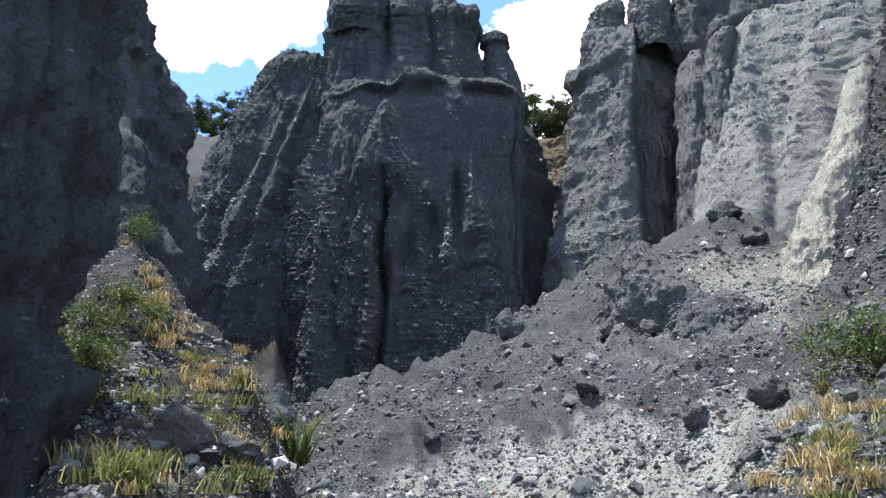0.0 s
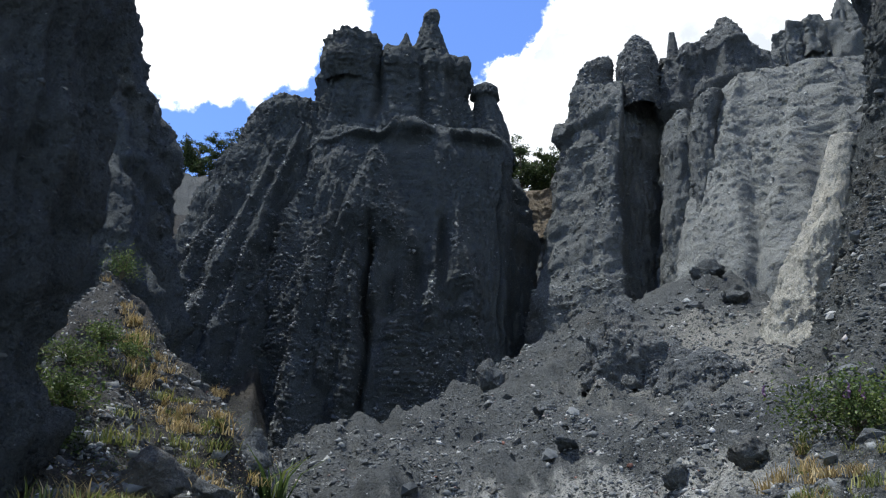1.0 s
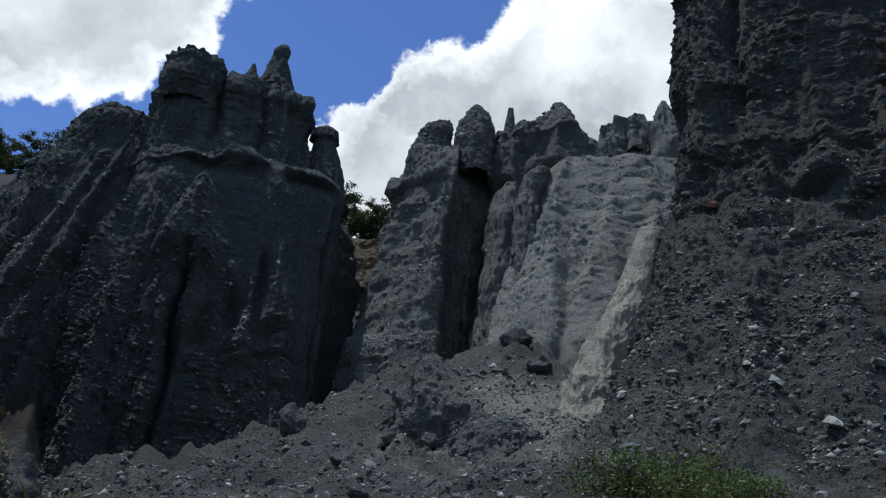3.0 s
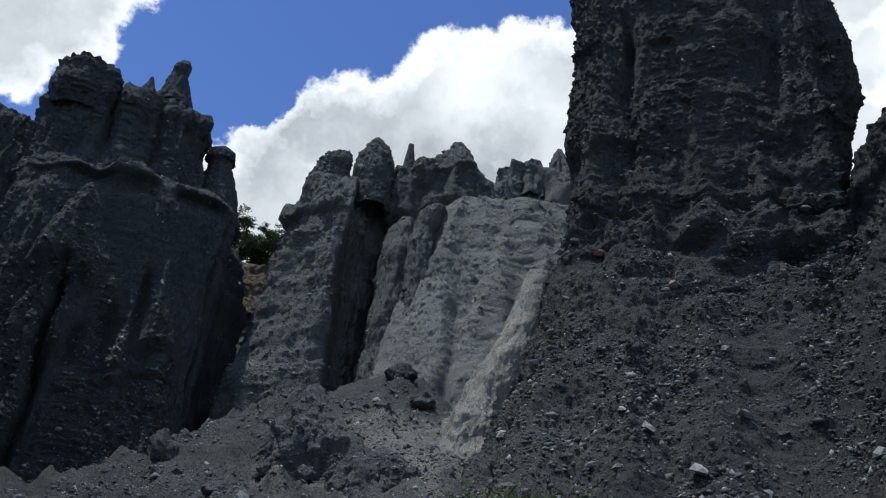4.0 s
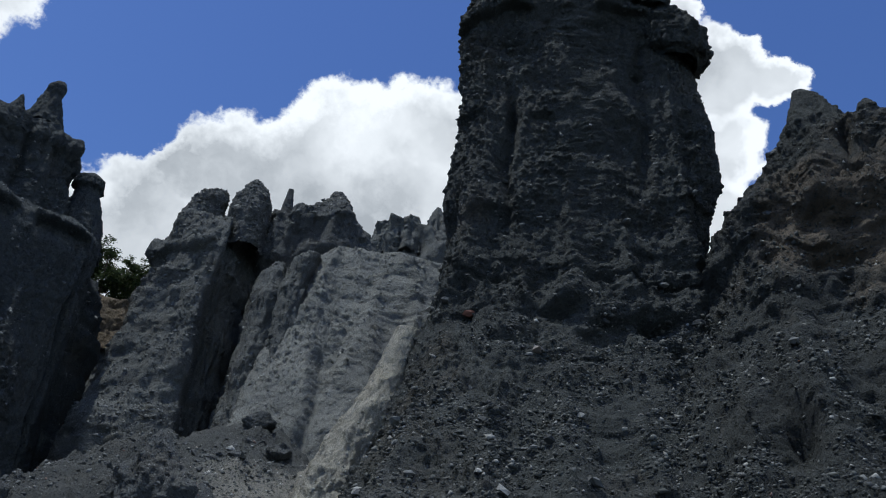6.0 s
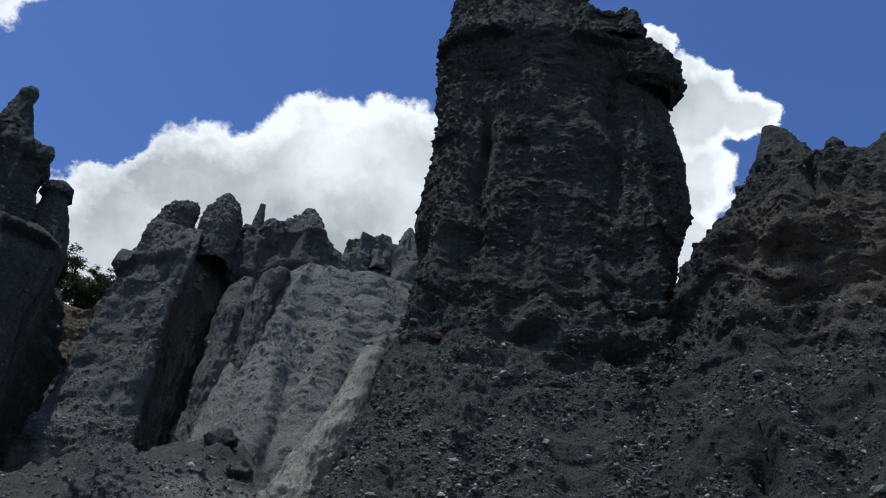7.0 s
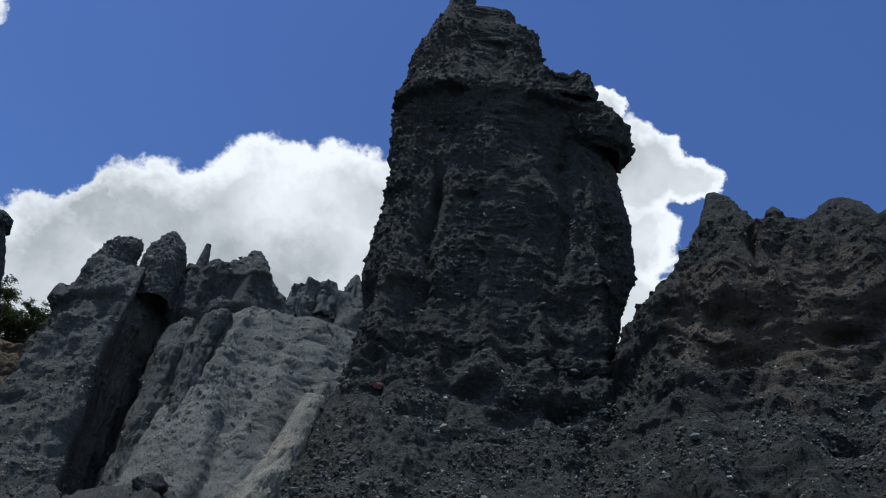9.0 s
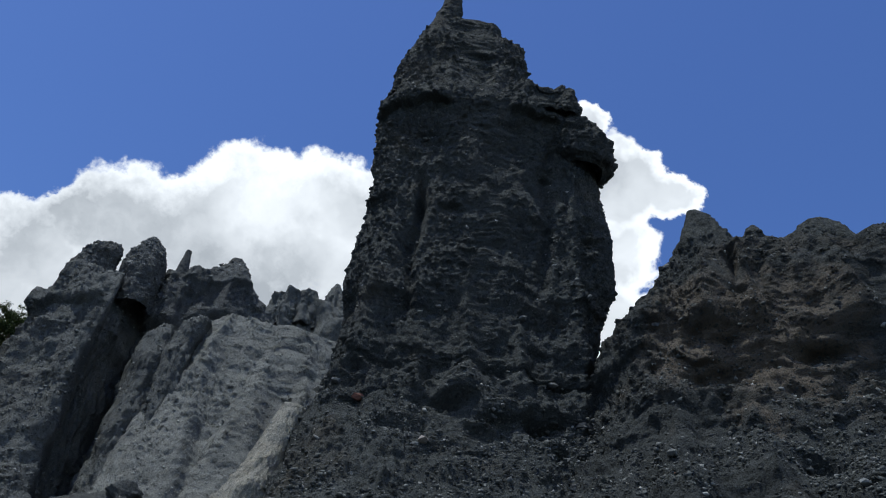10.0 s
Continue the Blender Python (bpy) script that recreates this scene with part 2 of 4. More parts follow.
PETAL = leaf_paint("purple_petal", ((0.0, (0.1, 0.05, 0.12)), (1.0, (0.2, 0.12, 0.22))))


# ---- geometry tools ----
RNG = np.random.default_rng(7)
PERM = np.concatenate([RNG.permutation(256)] * 3)
GRAD = RNG.normal(size=(256, 3))
GRAD /= np.linalg.norm(GRAD, axis=1)[:, None]


def perlin(x, y, z):
    x, y, z = np.broadcast_arrays(x, y, z)
    xi, yi, zi = np.floor(x).astype(int), np.floor(y).astype(int), np.floor(z).astype(int)
    xf, yf, zf = x - xi, y - yi, z - zi
    u, v, w = (f * f * f * (f * (f * 6 - 15) + 10) for f in (xf, yf, zf))
    xi, yi, zi = xi & 255, yi & 255, zi & 255
    total = 0
    for dx in (0, 1):
        for dy in (0, 1):
            for dz in (0, 1):
                g = GRAD[PERM[PERM[PERM[(xi + dx) & 255] + ((yi + dy) & 255)] + ((zi + dz) & 255)]]
                d = g[..., 0] * (xf - dx) + g[..., 1] * (yf - dy) + g[..., 2] * (zf - dz)
                total = total + d * (u if dx else 1 - u) * (v if dy else 1 - v) * (w if dz else 1 - w)
    return total * 1.6


def fbm(x, y, z, octaves=4, gain=0.5):
    total, amp = 0, 1.0
    for k in range(octaves):
        total = total + amp * perlin(x * 2**k + 17.3 * k, y * 2**k - 9.1 * k, z * 2**k + 5.7 * k)
        amp *= gain
    return total


CELL = RNG.uniform(0, 1, (256, 4))


def pebbles(x, y, z, cell, share=0.75):
    """Rounded stones half sunk in a face: one of random size and place in most cells."""
    z = z * 1.25
    q = [v / cell for v in (x, y, z)]
    base = [np.floor(v).astype(int) for v in q]
    step = [np.where(v - b < 0.5, -1, 1) for v, b in zip(q, base)]
    out = np.zeros(x.shape)
    for k in range(8):
        i = [b + (s if k >> n & 1 else 0) for n, (b, s) in enumerate(zip(base, step))]
        c = CELL[PERM[PERM[PERM[i[0] & 255] + (i[1] & 255)] + (i[2] & 255)]]
        d2 = sum((v - j - 0.25 - 0.5 * c[..., n]) ** 2 for n, (v, j) in enumerate(zip(q, i)))
        r = np.where(c[..., 3] < share, 0.22 + 0.3 * (c[..., 3] / share) ** 2, 0.01)
        out = np.maximum(out, np.sqrt(np.clip(1 - d2 / r**2, 0, None)) * r)
    return out * cell


def smooth(a, b, v):
    s = np.clip((v - a) / (b - a), 0, 1)
    return s * s * (3 - 2 * s)


def mesh_of(name, verts, faces, mat, flat=False):
    """One mesh from arrays of corners and of equal-sided faces."""
    verts, faces = np.asarray(verts, np.float32), np.asarray(faces, np.int32)
    n, k = faces.shape
    me = bpy.data.meshes.new(name)
    me.vertices.add(len(verts))
    me.vertices.foreach_set("co", verts.ravel())
    me.loops.add(n * k)
    me.loops.foreach_set("vertex_index", faces.ravel())
    me.polygons.add(n)
    me.polygons.foreach_set("loop_start", np.arange(0, n * k, k, dtype=np.int32))
    me.polygons.foreach_set("use_smooth", np.full(n, not flat))
    me.update()
    me.materials.append(mat)
    return me


def thing(name, label, category, kind="", group=""):
    return tagged(new(name), label, category, group, kind)


def child(name, me, parent, label="", kind=""):
    ob = tagged(new(name, me), label, "", "", kind)
    ob.parent = parent
    return ob


def grid_faces(rows, cols, closed):
    j = np.arange(cols if closed else cols - 1)
    i = np.arange(rows - 1)[:, None]
    a = i * cols + j
    b = i * cols + (j + 1) % cols
    return np.stack([a, b, b + cols, a + cols], -1).reshape(-1, 4)


def local(az, dist):
    """Axes of a formation that faces the path: right, away, and its middle."""
    a = radians(az)
    right, away = np.array([math.cos(a), -math.sin(a), 0]), np.array([math.sin(a), math.cos(a), 0])
    return right, away, away * dist


def tower(name, az, dist, rows, mat, parent, cols=240, count=240, power=2.8, flute=0.35, flute_freq=0.5, rough=0.25,
          ledge=0.05, wobble=0.3, lean=0.0, cap=0.4, seed=0.0, extra=None, label="", fine=0.06, knob=0.07, gravel=(0.34, 1.0), sown=None):
    """An eroded upright mass. rows: height, left, right, front, back. Returns its grid of corners for scattering stones."""
    r = np.array(rows, float)
    step = np.sqrt((np.diff(r[:, :3], axis=0) ** 2 * (1, 0.6, 0.6)).sum(1) + 1e-6)
    s = np.concatenate([[0], np.cumsum(step)])
    at = np.linspace(0, s[-1], count)
    z, xl, xr, yf, yb = (np.interp(at, s, r[:, k])[:, None] for k in range(5))
    front = int(cols * 0.78)
    th = np.concatenate([np.linspace(-math.pi - 0.35, 0.35, front, endpoint=False), np.linspace(0.35, math.pi - 0.35, cols - front, endpoint=False)])[None, :]
    c, q = np.cos(th), np.sin(th)
    sx, sy = np.sign(c) * np.abs(c) ** (2 / power), np.sign(q) * np.abs(q) ** (2 / power)
    hw, hd = (xr - xl) / 2, (yb - yf) / 2
    x, y = (xl + xr) / 2 + hw * sx, (yf + yb) / 2 + hd * sy
    nx, ny = sx / hw, sy / hd
    ln = np.sqrt(nx * nx + ny * ny) + 1e-9
    nx, ny = nx / ln, ny / ln
    z = z + 0 * x
    o = seed * 13.7
    room = np.clip(np.minimum(hw, hd) / 1.3, 0.2, 1)
    warp = perlin(x * 0.25 + o, y * 0.25, z * 0.1)
    f = flute_freq
    ribs = 1 - 2 * np.abs(perlin(x * f + o + warp * 0.6, y * f, z * 0.05 + o))
    ribs2 = 1 - 2 * np.abs(perlin(x * f * 2.6 + o, y * f * 2.6, z * 0.12 - o))
    d = flute * np.sign(ribs) * np.abs(ribs) ** 1.3 + flute * 0.5 * ribs2
    d = d + rough * fbm(x * 0.55 + o, y * 0.55, z * 0.4, 5, 0.5)
    zw = z + 0.7 * perlin(x * 0.2, y * 0.2 + o, z * 0.05)
    beds = perlin(zw * 0.9 + o, 0.3 + 0 * x, x * 0.05)
    d = d + ledge * np.clip(beds * 3, -0.6, 1) + ledge * 0.5 * perlin(zw * 3.1, o + 0 * x, x * 0.15)
    d = d + knob * (np.abs(perlin(x * 1.5, y * 1.5 + o, z * 0.7)) * 2 - 0.6) + knob * 0.7 * (np.abs(perlin(x * 3.3, y * 3.3 + o, z * 1.4)) * 2 - 0.6)
    d = d + fine * fbm(x * 5.0, y * 5.0 + o, z * 2.8, 3, 0.65)
    d = d - d.mean()
    if extra:
        d = d + extra(x, z, np.clip(-sy * 2, 0, 1))
    if gravel:
        clump = np.clip(0.75 + 0.9 * fbm(x * 0.5 + o, y * 0.5, z * 0.5, 3), 0.15, 1.2)
        d = d + gravel[1] * (sown(x, z) if sown else clump) * (pebbles(x, y, z, gravel[0]) + 0.8 * pebbles(x + 5.3, y, z, gravel[0] * 0.6))
    d = d * room
    x = x + lean * (z - r[0, 0])
    base = np.stack([x, y, z], -1)
    across = np.roll(base, -1, 1) - np.roll(base, 1, 1)
    normal = np.cross(across, np.gradient(base, axis=0))
    normal /= np.linalg.norm(normal, axis=-1)[..., None] + 1e-9
    normal[..., 2] *= smooth(0.97, 0.6, np.abs(normal[..., 2]))
    x, y, z = np.moveaxis(base + normal * d[..., None], -1, 0)
    z = z + wobble * room * fbm(x * 0.35 + o, y * 0.35, 3.3 + o, 3)
    grid = [np.stack([x, y, z], -1)]
    mid = grid[0][-1].mean(0)
    for k, shrink in enumerate((0.75, 0.45, 0.15, 0.01)):
        ring = mid + (grid[0][-1] - mid) * shrink
        ring[:, 2] += cap * (1 - shrink) + 0.25 * cap * perlin(ring[:, 0] * 1.7, ring[:, 1] * 1.7, o)
        grid.append(ring[None])
    g = np.concatenate(grid)
    right, away, middle = local(az, dist)
    world = g[..., :1] * right + g[..., 1:2] * away + middle + g[..., 2:] * np.array([0, 0, 1.0])
    me = mesh_of(name, world.reshape(-1, 3), grid_faces(len(g), cols, True), mat)
    ob = child(name, me, parent, label)
    return ob, world[:, :front]


PHI = (1 + 5**0.5) / 2
ICO = np.array([(-1, PHI, 0), (1, PHI, 0), (-1, -PHI, 0), (1, -PHI, 0), (0, -1, PHI), (0, 1, PHI), (0, -1, -PHI), (0, 1, -PHI),
                (PHI, 0, -1), (PHI, 0, 1), (-PHI, 0, -1), (-PHI, 0, 1)]) / 1.9
ICO_FACES = np.array([(0, 11, 5), (0, 5, 1), (0, 1, 7), (0, 7, 10), (0, 10, 11), (1, 5, 9), (5, 11, 4), (11, 10, 2), (10, 7, 6), (7, 1, 8),
                      (3, 9, 4), (3, 4, 2), (3, 2, 6), (3, 6, 8), (3, 8, 9), (4, 9, 5), (2, 4, 11), (6, 2, 10), (8, 6, 7), (9, 8, 1)])


KNOB = np.array([(0.9, 0, 0), (0, 0.9, 0), (-0.9, 0, 0), (0, -0.9, 0), (0, 0, 0.9), (0, 0, -0.9)])
KNOB_FACES = np.array([(0, 1, 4), (1, 2, 4), (2, 3, 4), (3, 0, 4), (1, 0, 5), (2, 1, 5), (3, 2, 5), (0, 3, 5)])


def stone_shapes(n, rng, shape):
    """n rough stones round the origin, unit size, flattish."""
    v = shape[None] * (1 + rng.normal(0, 0.16, (n, len(shape), 1)))
    v = v + rng.normal(0, 0.2, (n, len(shape), 3))
    return v * rng.uniform((0.7, 0.55, 0.4), (1.25, 1.0, 0.8), (n, 3))[:, None, :]


def turns(n, rng, tip=0.35):
    a, b, c = rng.uniform(0, 2 * math.pi, n), rng.normal(0, tip, n), rng.normal(0, tip, n)
    ca, sa, cb, sb, cc, sc = np.cos(a), np.sin(a), np.cos(b), np.sin(b), np.cos(c), np.sin(c)
    o, z = np.ones(n), np.zeros(n)
    rz = np.stack([ca, -sa, z, sa, ca, z, z, z, o], -1).reshape(n, 3, 3)
    rx = np.stack([o, z, z, z, cb, -sb, z, sb, cb], -1).reshape(n, 3, 3)
    ry = np.stack([cc, z, sc, z, o, z, -sc, z, cc], -1).reshape(n, 3, 3)
    return rz @ rx @ ry


def pick_spots(grid, n, rng, facing=None, patch=0.6, keep=None, tilt=0.0):
    """n places on a grid of corners, with normals; clustered by noise."""
    a, b, c = grid[:-1, :-1], grid[:-1, 1:], grid[1:, :-1]
    normal = np.cross(b - a, c - a)
    area = np.linalg.norm(normal, axis=-1)
    normal = normal / (area[..., None] + 1e-12)
    w = area * np.clip(1 + patch * 2.2 * fbm(a[..., 0] * 0.4, a[..., 1] * 0.4, a[..., 2] * 0.4, 3), 0.05, None)
    if tilt:
        # gravel stands out where the face leans back
        w = w * (0.3 + tilt * np.clip(normal[..., 2] - 0.05, 0, 0.6))
    if facing is not None:
        w = w * (normal @ np.array(facing) > -0.25)
    if keep is not None:
        w = w * keep(a)
    flat = rng.choice(w.size, n, p=(w / w.sum()).ravel())
    u, v = rng.uniform(0, 1, (2, n, 1))
    A, B, C = (q.reshape(-1, 3)[flat] for q in (a, b, c))
    return A + u * (B - A) + v * (C - A), normal.reshape(-1, 3)[flat]


def stones_on(name, parent, grid, n, size, mat, seed, facing=None, bury=0.1, label="", patch=0.6, keep=None, power=2.2, shape=KNOB, sides=KNOB_FACES, tilt=0.0):
    """Many set or loose stones on a surface, as one mesh."""
    rng = np.random.default_rng(seed)
    spot, normal = pick_spots(grid, n, rng, facing, patch, keep, tilt)
    r = size[0] * (1 - rng.uniform(0, 1, n) * (1 - (size[0] / size[1]) ** power)) ** (-1 / power)
    v = np.einsum("nij,nkj->nki", turns(n, rng), stone_shapes(n, rng, shape)) * (r * 0.5)[:, None, None]
    v = v + (spot - normal * (bury * r)[:, None])[:, None, :]
    f = sides[None] + len(shape) * np.arange(n)[:, None, None]
    return child(name, mesh_of(name, v.reshape(-1, 3), f.reshape(-1, f.shape[-1]), mat, shape is not KNOB), parent, label, "stuff")


def facing_of(az):
    a = radians(az)
    return (-math.sin(a), -math.cos(a), 0.15)


# ---- ground: one sheet from the foot of the path up the scree to the plateau and the horizon ----
# azimuth, distance of the crest, its elevation seen from the path's start
CREST = np.array(((-180, 30, -9, 1), (-100, 24, -4, 1), (-60, 12, -4, 1), (-40, 12, -3, 1), (-27, 12, 0, 1), (-24.4, 14, 5, 1), (-23.2, 20, 14.5, 1.4), (-20, 23, 17, 1.5), (-18, 22, 14.6, 1.5),
                  (-16.1, 21, 12.1, 1.5), (-13.1, 20, 10.6, 1.5), (-11.1, 18, 7.2, 1.5), (-9.6, 22, 6.6, 1.6), (-8.3, 26, 7.5, 1.7), (-5.4, 27, 9.2, 1.8), (-1.3, 28, 9.7, 1.8), (0.6, 29, 10.6, 1.8), (3.6, 30, 11.4, 1.8),
                  (6.7, 32, 14.2, 1.85), (10.2, 33, 15.9, 1.9), (13.6, 34, 16.8, 1.9), (16.7, 35, 18, 1.8), (20.6, 36, 17.8, 1.6), (23, 33, 16, 1.5), (27, 30, 13.5, 1.35), (32, 25, 11.5, 1.25), (45, 22, 10, 1),
                  (70, 18, 10, 1), (100, 22, 0, 1), (180, 30, -9, 1)))


def ground_height(x, y):
    az, r = np.degrees(np.arctan2(x, y)), np.hypot(x, y)
    rc, el, bend = (np.interp(az, CREST[:, 0], CREST[:, k]) for k in (1, 2, 3))
    zc = 1.6 + rc * np.tan(np.radians(el))
    z = zc * np.clip(r / rc, 0, 1) ** bend
    low = zc - 0.35 * np.clip(r - rc, 0, 8)
    ahead = smooth(118, 88, np.abs(az - 8))
    back = low + (27.0 - low) * smooth(rc + 10, 58, r) * ahead
    z = np.where(r > rc, back, z)
    near = smooth(1.5, 7, r) * smooth(400, 60, r)
    clods = np.clip(fbm(x * 0.7, y * 0.7, 9.1, 4) - 0.15, 0, 1)
    z = z + near * (0.4 * fbm(x * 0.16, y * 0.16, 0.5, 3) + 0.6 * clods + 0.3 * fbm(x * 0.7, y * 0.7, 4.1, 4, 0.5) + 0.09 * np.abs(fbm(x * 3, y * 3, 1.7, 3, 0.55)))
    # runnels down the scree
    z = z - near * 0.5 * np.clip(0.35 - np.abs(perlin(az * 0.3, r * 0.06, 2.2)), 0, 1)
    return z


def on_ground(az, el):
    """The first place of the slope that rises to that elevation."""
    r = np.linspace(4, 60, 1200)
    x, y = r * math.sin(radians(az)), r * math.cos(radians(az))
    z = ground_height(x, y)
    hit = np.nonzero(np.degrees(np.arctan2(z - 1.6, r)) >= el)[0]
    k = hit[0] if len(hit) else int(np.argmax(z[:500] / r[:500]))
    return np.array([x[k], y[k], z[k]])


def build_ground():
    az = np.concatenate([np.linspace(-180, -28, 60, endpoint=False), np.linspace(-28, 42, 400, endpoint=False), np.linspace(42, 180, 70, endpoint=False)])
    r = np.concatenate([np.linspace(0.05, 5, 14, endpoint=False), np.geomspace(5, 40, 280, endpoint=False), np.geomspace(40, 4500, 50)])
    a, d = np.meshgrid(np.radians(az), r)
    x, y = d * np.sin(a), d * np.cos(a)
    v = np.stack([x, y, ground_height(x, y)], -1)
    me = mesh_of("ground", v.reshape(-1, 3), grid_faces(len(r), len(az), True)[:, ::-1], SCREE)
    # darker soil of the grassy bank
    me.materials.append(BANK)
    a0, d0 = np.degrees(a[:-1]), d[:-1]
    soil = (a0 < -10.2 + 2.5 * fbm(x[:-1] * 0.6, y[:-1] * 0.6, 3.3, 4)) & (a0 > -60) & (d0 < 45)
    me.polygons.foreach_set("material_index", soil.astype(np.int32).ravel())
    ob = tagged(new("ground", me),
                "steep grey scree slope of loose gravel and silt", "ground", "", "structure")
    return ob, v[14:294, 60:460]


ground, ground_grid = build_ground()


# ---- the castle-like rock ----
def groove(x, z, cx, half, deep, low, high):
    return -deep * np.exp(-((x - cx - 0.12 * np.sin(z * 1.3)) / half) ** 2) * smooth(low - 0.8, low + 0.8, z) * smooth(high + 1.5, high - 0.5, z)


def fins(x, z, rows, steep=0.9):
    """Half-pyramids standing against a face, met in sharp creases. rows: axis, top, foot, half width at the top, its growth, drift, greatest depth."""
    wx = x + 0.2 * perlin(x * 0.6 + 3, 0 * x, z * 0.45) + 0.09 * perlin(x * 2.1, 0 * x + 5, z * 1.2)
    d = 0 * x
    for cx, top, low, w0, grow, drift, most in rows:
        below = top - z
        half = w0 + grow * np.clip(below, 0, None)
        p = np.clip(steep * (half - np.abs(wx - cx - drift * below)), 0, most)
        d = np.maximum(d, p * smooth(-0.2, 0.3, below) * smooth(low - 0.9, low + 0.3, z))
    return d


def pockets(x, z, seed, n, xs, zs, deep):
    """Small ragged hollows where stones and blocks fell out of a bed."""
    rng = np.random.default_rng(seed)
    wx, wz = x + 0.15 * perlin(x * 1.7, 0 * x, z * 1.7), z + 0.12 * perlin(x * 1.9, 0 * x + 4, z * 1.9)
    d = 0 * x
    for _ in range(n):
        cx, cz, rx, rz = rng.uniform(*xs), rng.uniform(*zs), rng.uniform(0.2, 0.75), rng.uniform(0.12, 0.32)
        d = np.minimum(d, -deep * rng.uniform(0.5, 1.1) * np.exp(-(((wx - cx) / rx) ** 2 + ((wz - cz) / rz) ** 2) ** 1.7))
    return d


def on_fins(az, dist, rows, rest=0.25):
    """A weight for scattering: most of the gravel stands on the fins."""
    right, away, middle = local(az, dist)

    def weight(p):
        x = (p - middle) @ right
        return rest + np.clip(fins(x, p[..., 2], rows) * 3, 0, 1)
    return weight


def shelf(x, z, level, out, under, thick=0.3, seed=0.0):
    """A hard bed that juts out over an undercut, broken along its length. level: its height along x."""
    w = z - level - 0.25 * perlin(x * 0.7, 0 * x + seed, 0.5 + 0 * x) - 0.1 * perlin(x * 2.3, 0 * x, seed + 0 * x)
    part = np.clip(0.5 + 1.7 * perlin(x * 0.75 + seed * 1.37, 0 * x + 7.3, z * 0.2), 0.0, 1)
    jut = smooth(-0.12, 0.04, w) * smooth(thick * 2.2, thick * 0.6, w)
    return part * (out * jut - under * smooth(-1.3, -0.25, w) * smooth(0.02, -0.12, w))


CASTLE_FINS = (
    (-1.24, 21.9, 16.8, 0.1, 0.34, -0.07, 0.85), (-1.95, 17.5, 8.0, 0.28, 0.05, -0.02, 0.9), (-0.75, 17.4, 12.4, 0.3, 0.04, -0.12, 1.1), (0.65, 17.0, 12.2, 0.34, 0.05, -0.14, 1.0),
    (2.75, 18.6, 14.2, 0.06, 0.2, 0.03, 0.8), (1.5, 15.2, 12.0, 0.1, 0.26, 0.02, 0.8), (3.1, 13.2, 9.0, 0.08, 0.22, 0.08, 0.8), (4.0, 12.2, 8.0, 0.1, 0.26, 0.05, 0.9), (1.8, 10.2, 5.0, 0.1, 0.4, 0.05, 1.2),
    (-3.9, 15.9, 5.0, 0.7, 0.06, -0.03, 1.2), (-4.2, 21.2, 12.5, 0.1, 0.14, -0.18, 1.3), (-3.0, 19.6, 12.0, 0.06, 0.13, -0.14, 0.9), (-5.0, 18.6, 9.0, 0.06, 0.12, -0.16, 1.0), (-2.75, 16.6, 9.0, 0.16, 0.07, -0.06, 0.8),
    (3.6, 16.0, 13.0, 0.05, 0.1, 0.02, 0.3), (0.1, 24.2, 22.6, 0.3, 0.5, 0.0, 0.6), (-2.4, 13.4, 5.0, 0.35, 0.05, 0.0, 0.7), (1.2, 12.5, 4.0, 1.9, 0.06, 0.0, 0.45), (-5.6, 14.0, 5.0, 0.1, 0.13, -0.1, 1.0))

fin_rng = np.random.default_rng(44)
LESSER_FINS = tuple((cx, top, top - fin_rng.uniform(3, 8), 0.05, fin_rng.uniform(0.07, 0.13), 0.025 * cx - 0.03, fin_rng.uniform(0.5, 0.9)) for cx, top in fin_rng.uniform((-6, 9), (3.6, 18.5), (30, 2)))


def castle_sown(x, z):
    return 0.15 + 1.1 * np.clip(fins(x, z, CASTLE_FINS + LESSER_FINS) * 2.5, 0, 1)


def castle_front(x, z, front):
    d = fins(x, z, CASTLE_FINS + LESSER_FINS, 1.3)
    d = d + groove(x, z, 5.15, 0.13, 1.6, 5, 20) + groove(x, z, -1.45, 0.13, 1.3, 7, 16.3) + groove(x, z, -0.1, 0.3, 0.7, 12.6, 14.2)
    # smooth hollows, the largest with a rim
    for cx, cz, rx, rz, deep in ((0.75, 14.4, 0.42, 1.5, 1.0), (2.05, 16.6, 0.2, 1.3, 0.7), (-1.35, 12.4, 0.3, 0.8, 1.0), (6.2, 12.0, 0.7, 6.0, 0.9)):
        d = d - deep * np.exp(-(((x - cx) / rx) ** 2 + ((z - cz) / rz) ** 2) ** 1.6)
    d = d + shelf(x, z, 22.1 + 0.1 * np.clip(x + 3, 0, 4) - 0.12 * np.clip(x - 1.5, 0, 5), 0.34, 0.25, 0.16, 2.0) + 0.08 * smooth(0.6, 0, np.abs(z - 22.2 - 0.1 * x))
    d = d + 0.3 * shelf(x, z, 12.7 + 0 * x, 0.5, 0.3, 0.2, 5.0) * smooth(-1, -0.4, x) * smooth(4.4, 3.6, x)
    return d * front


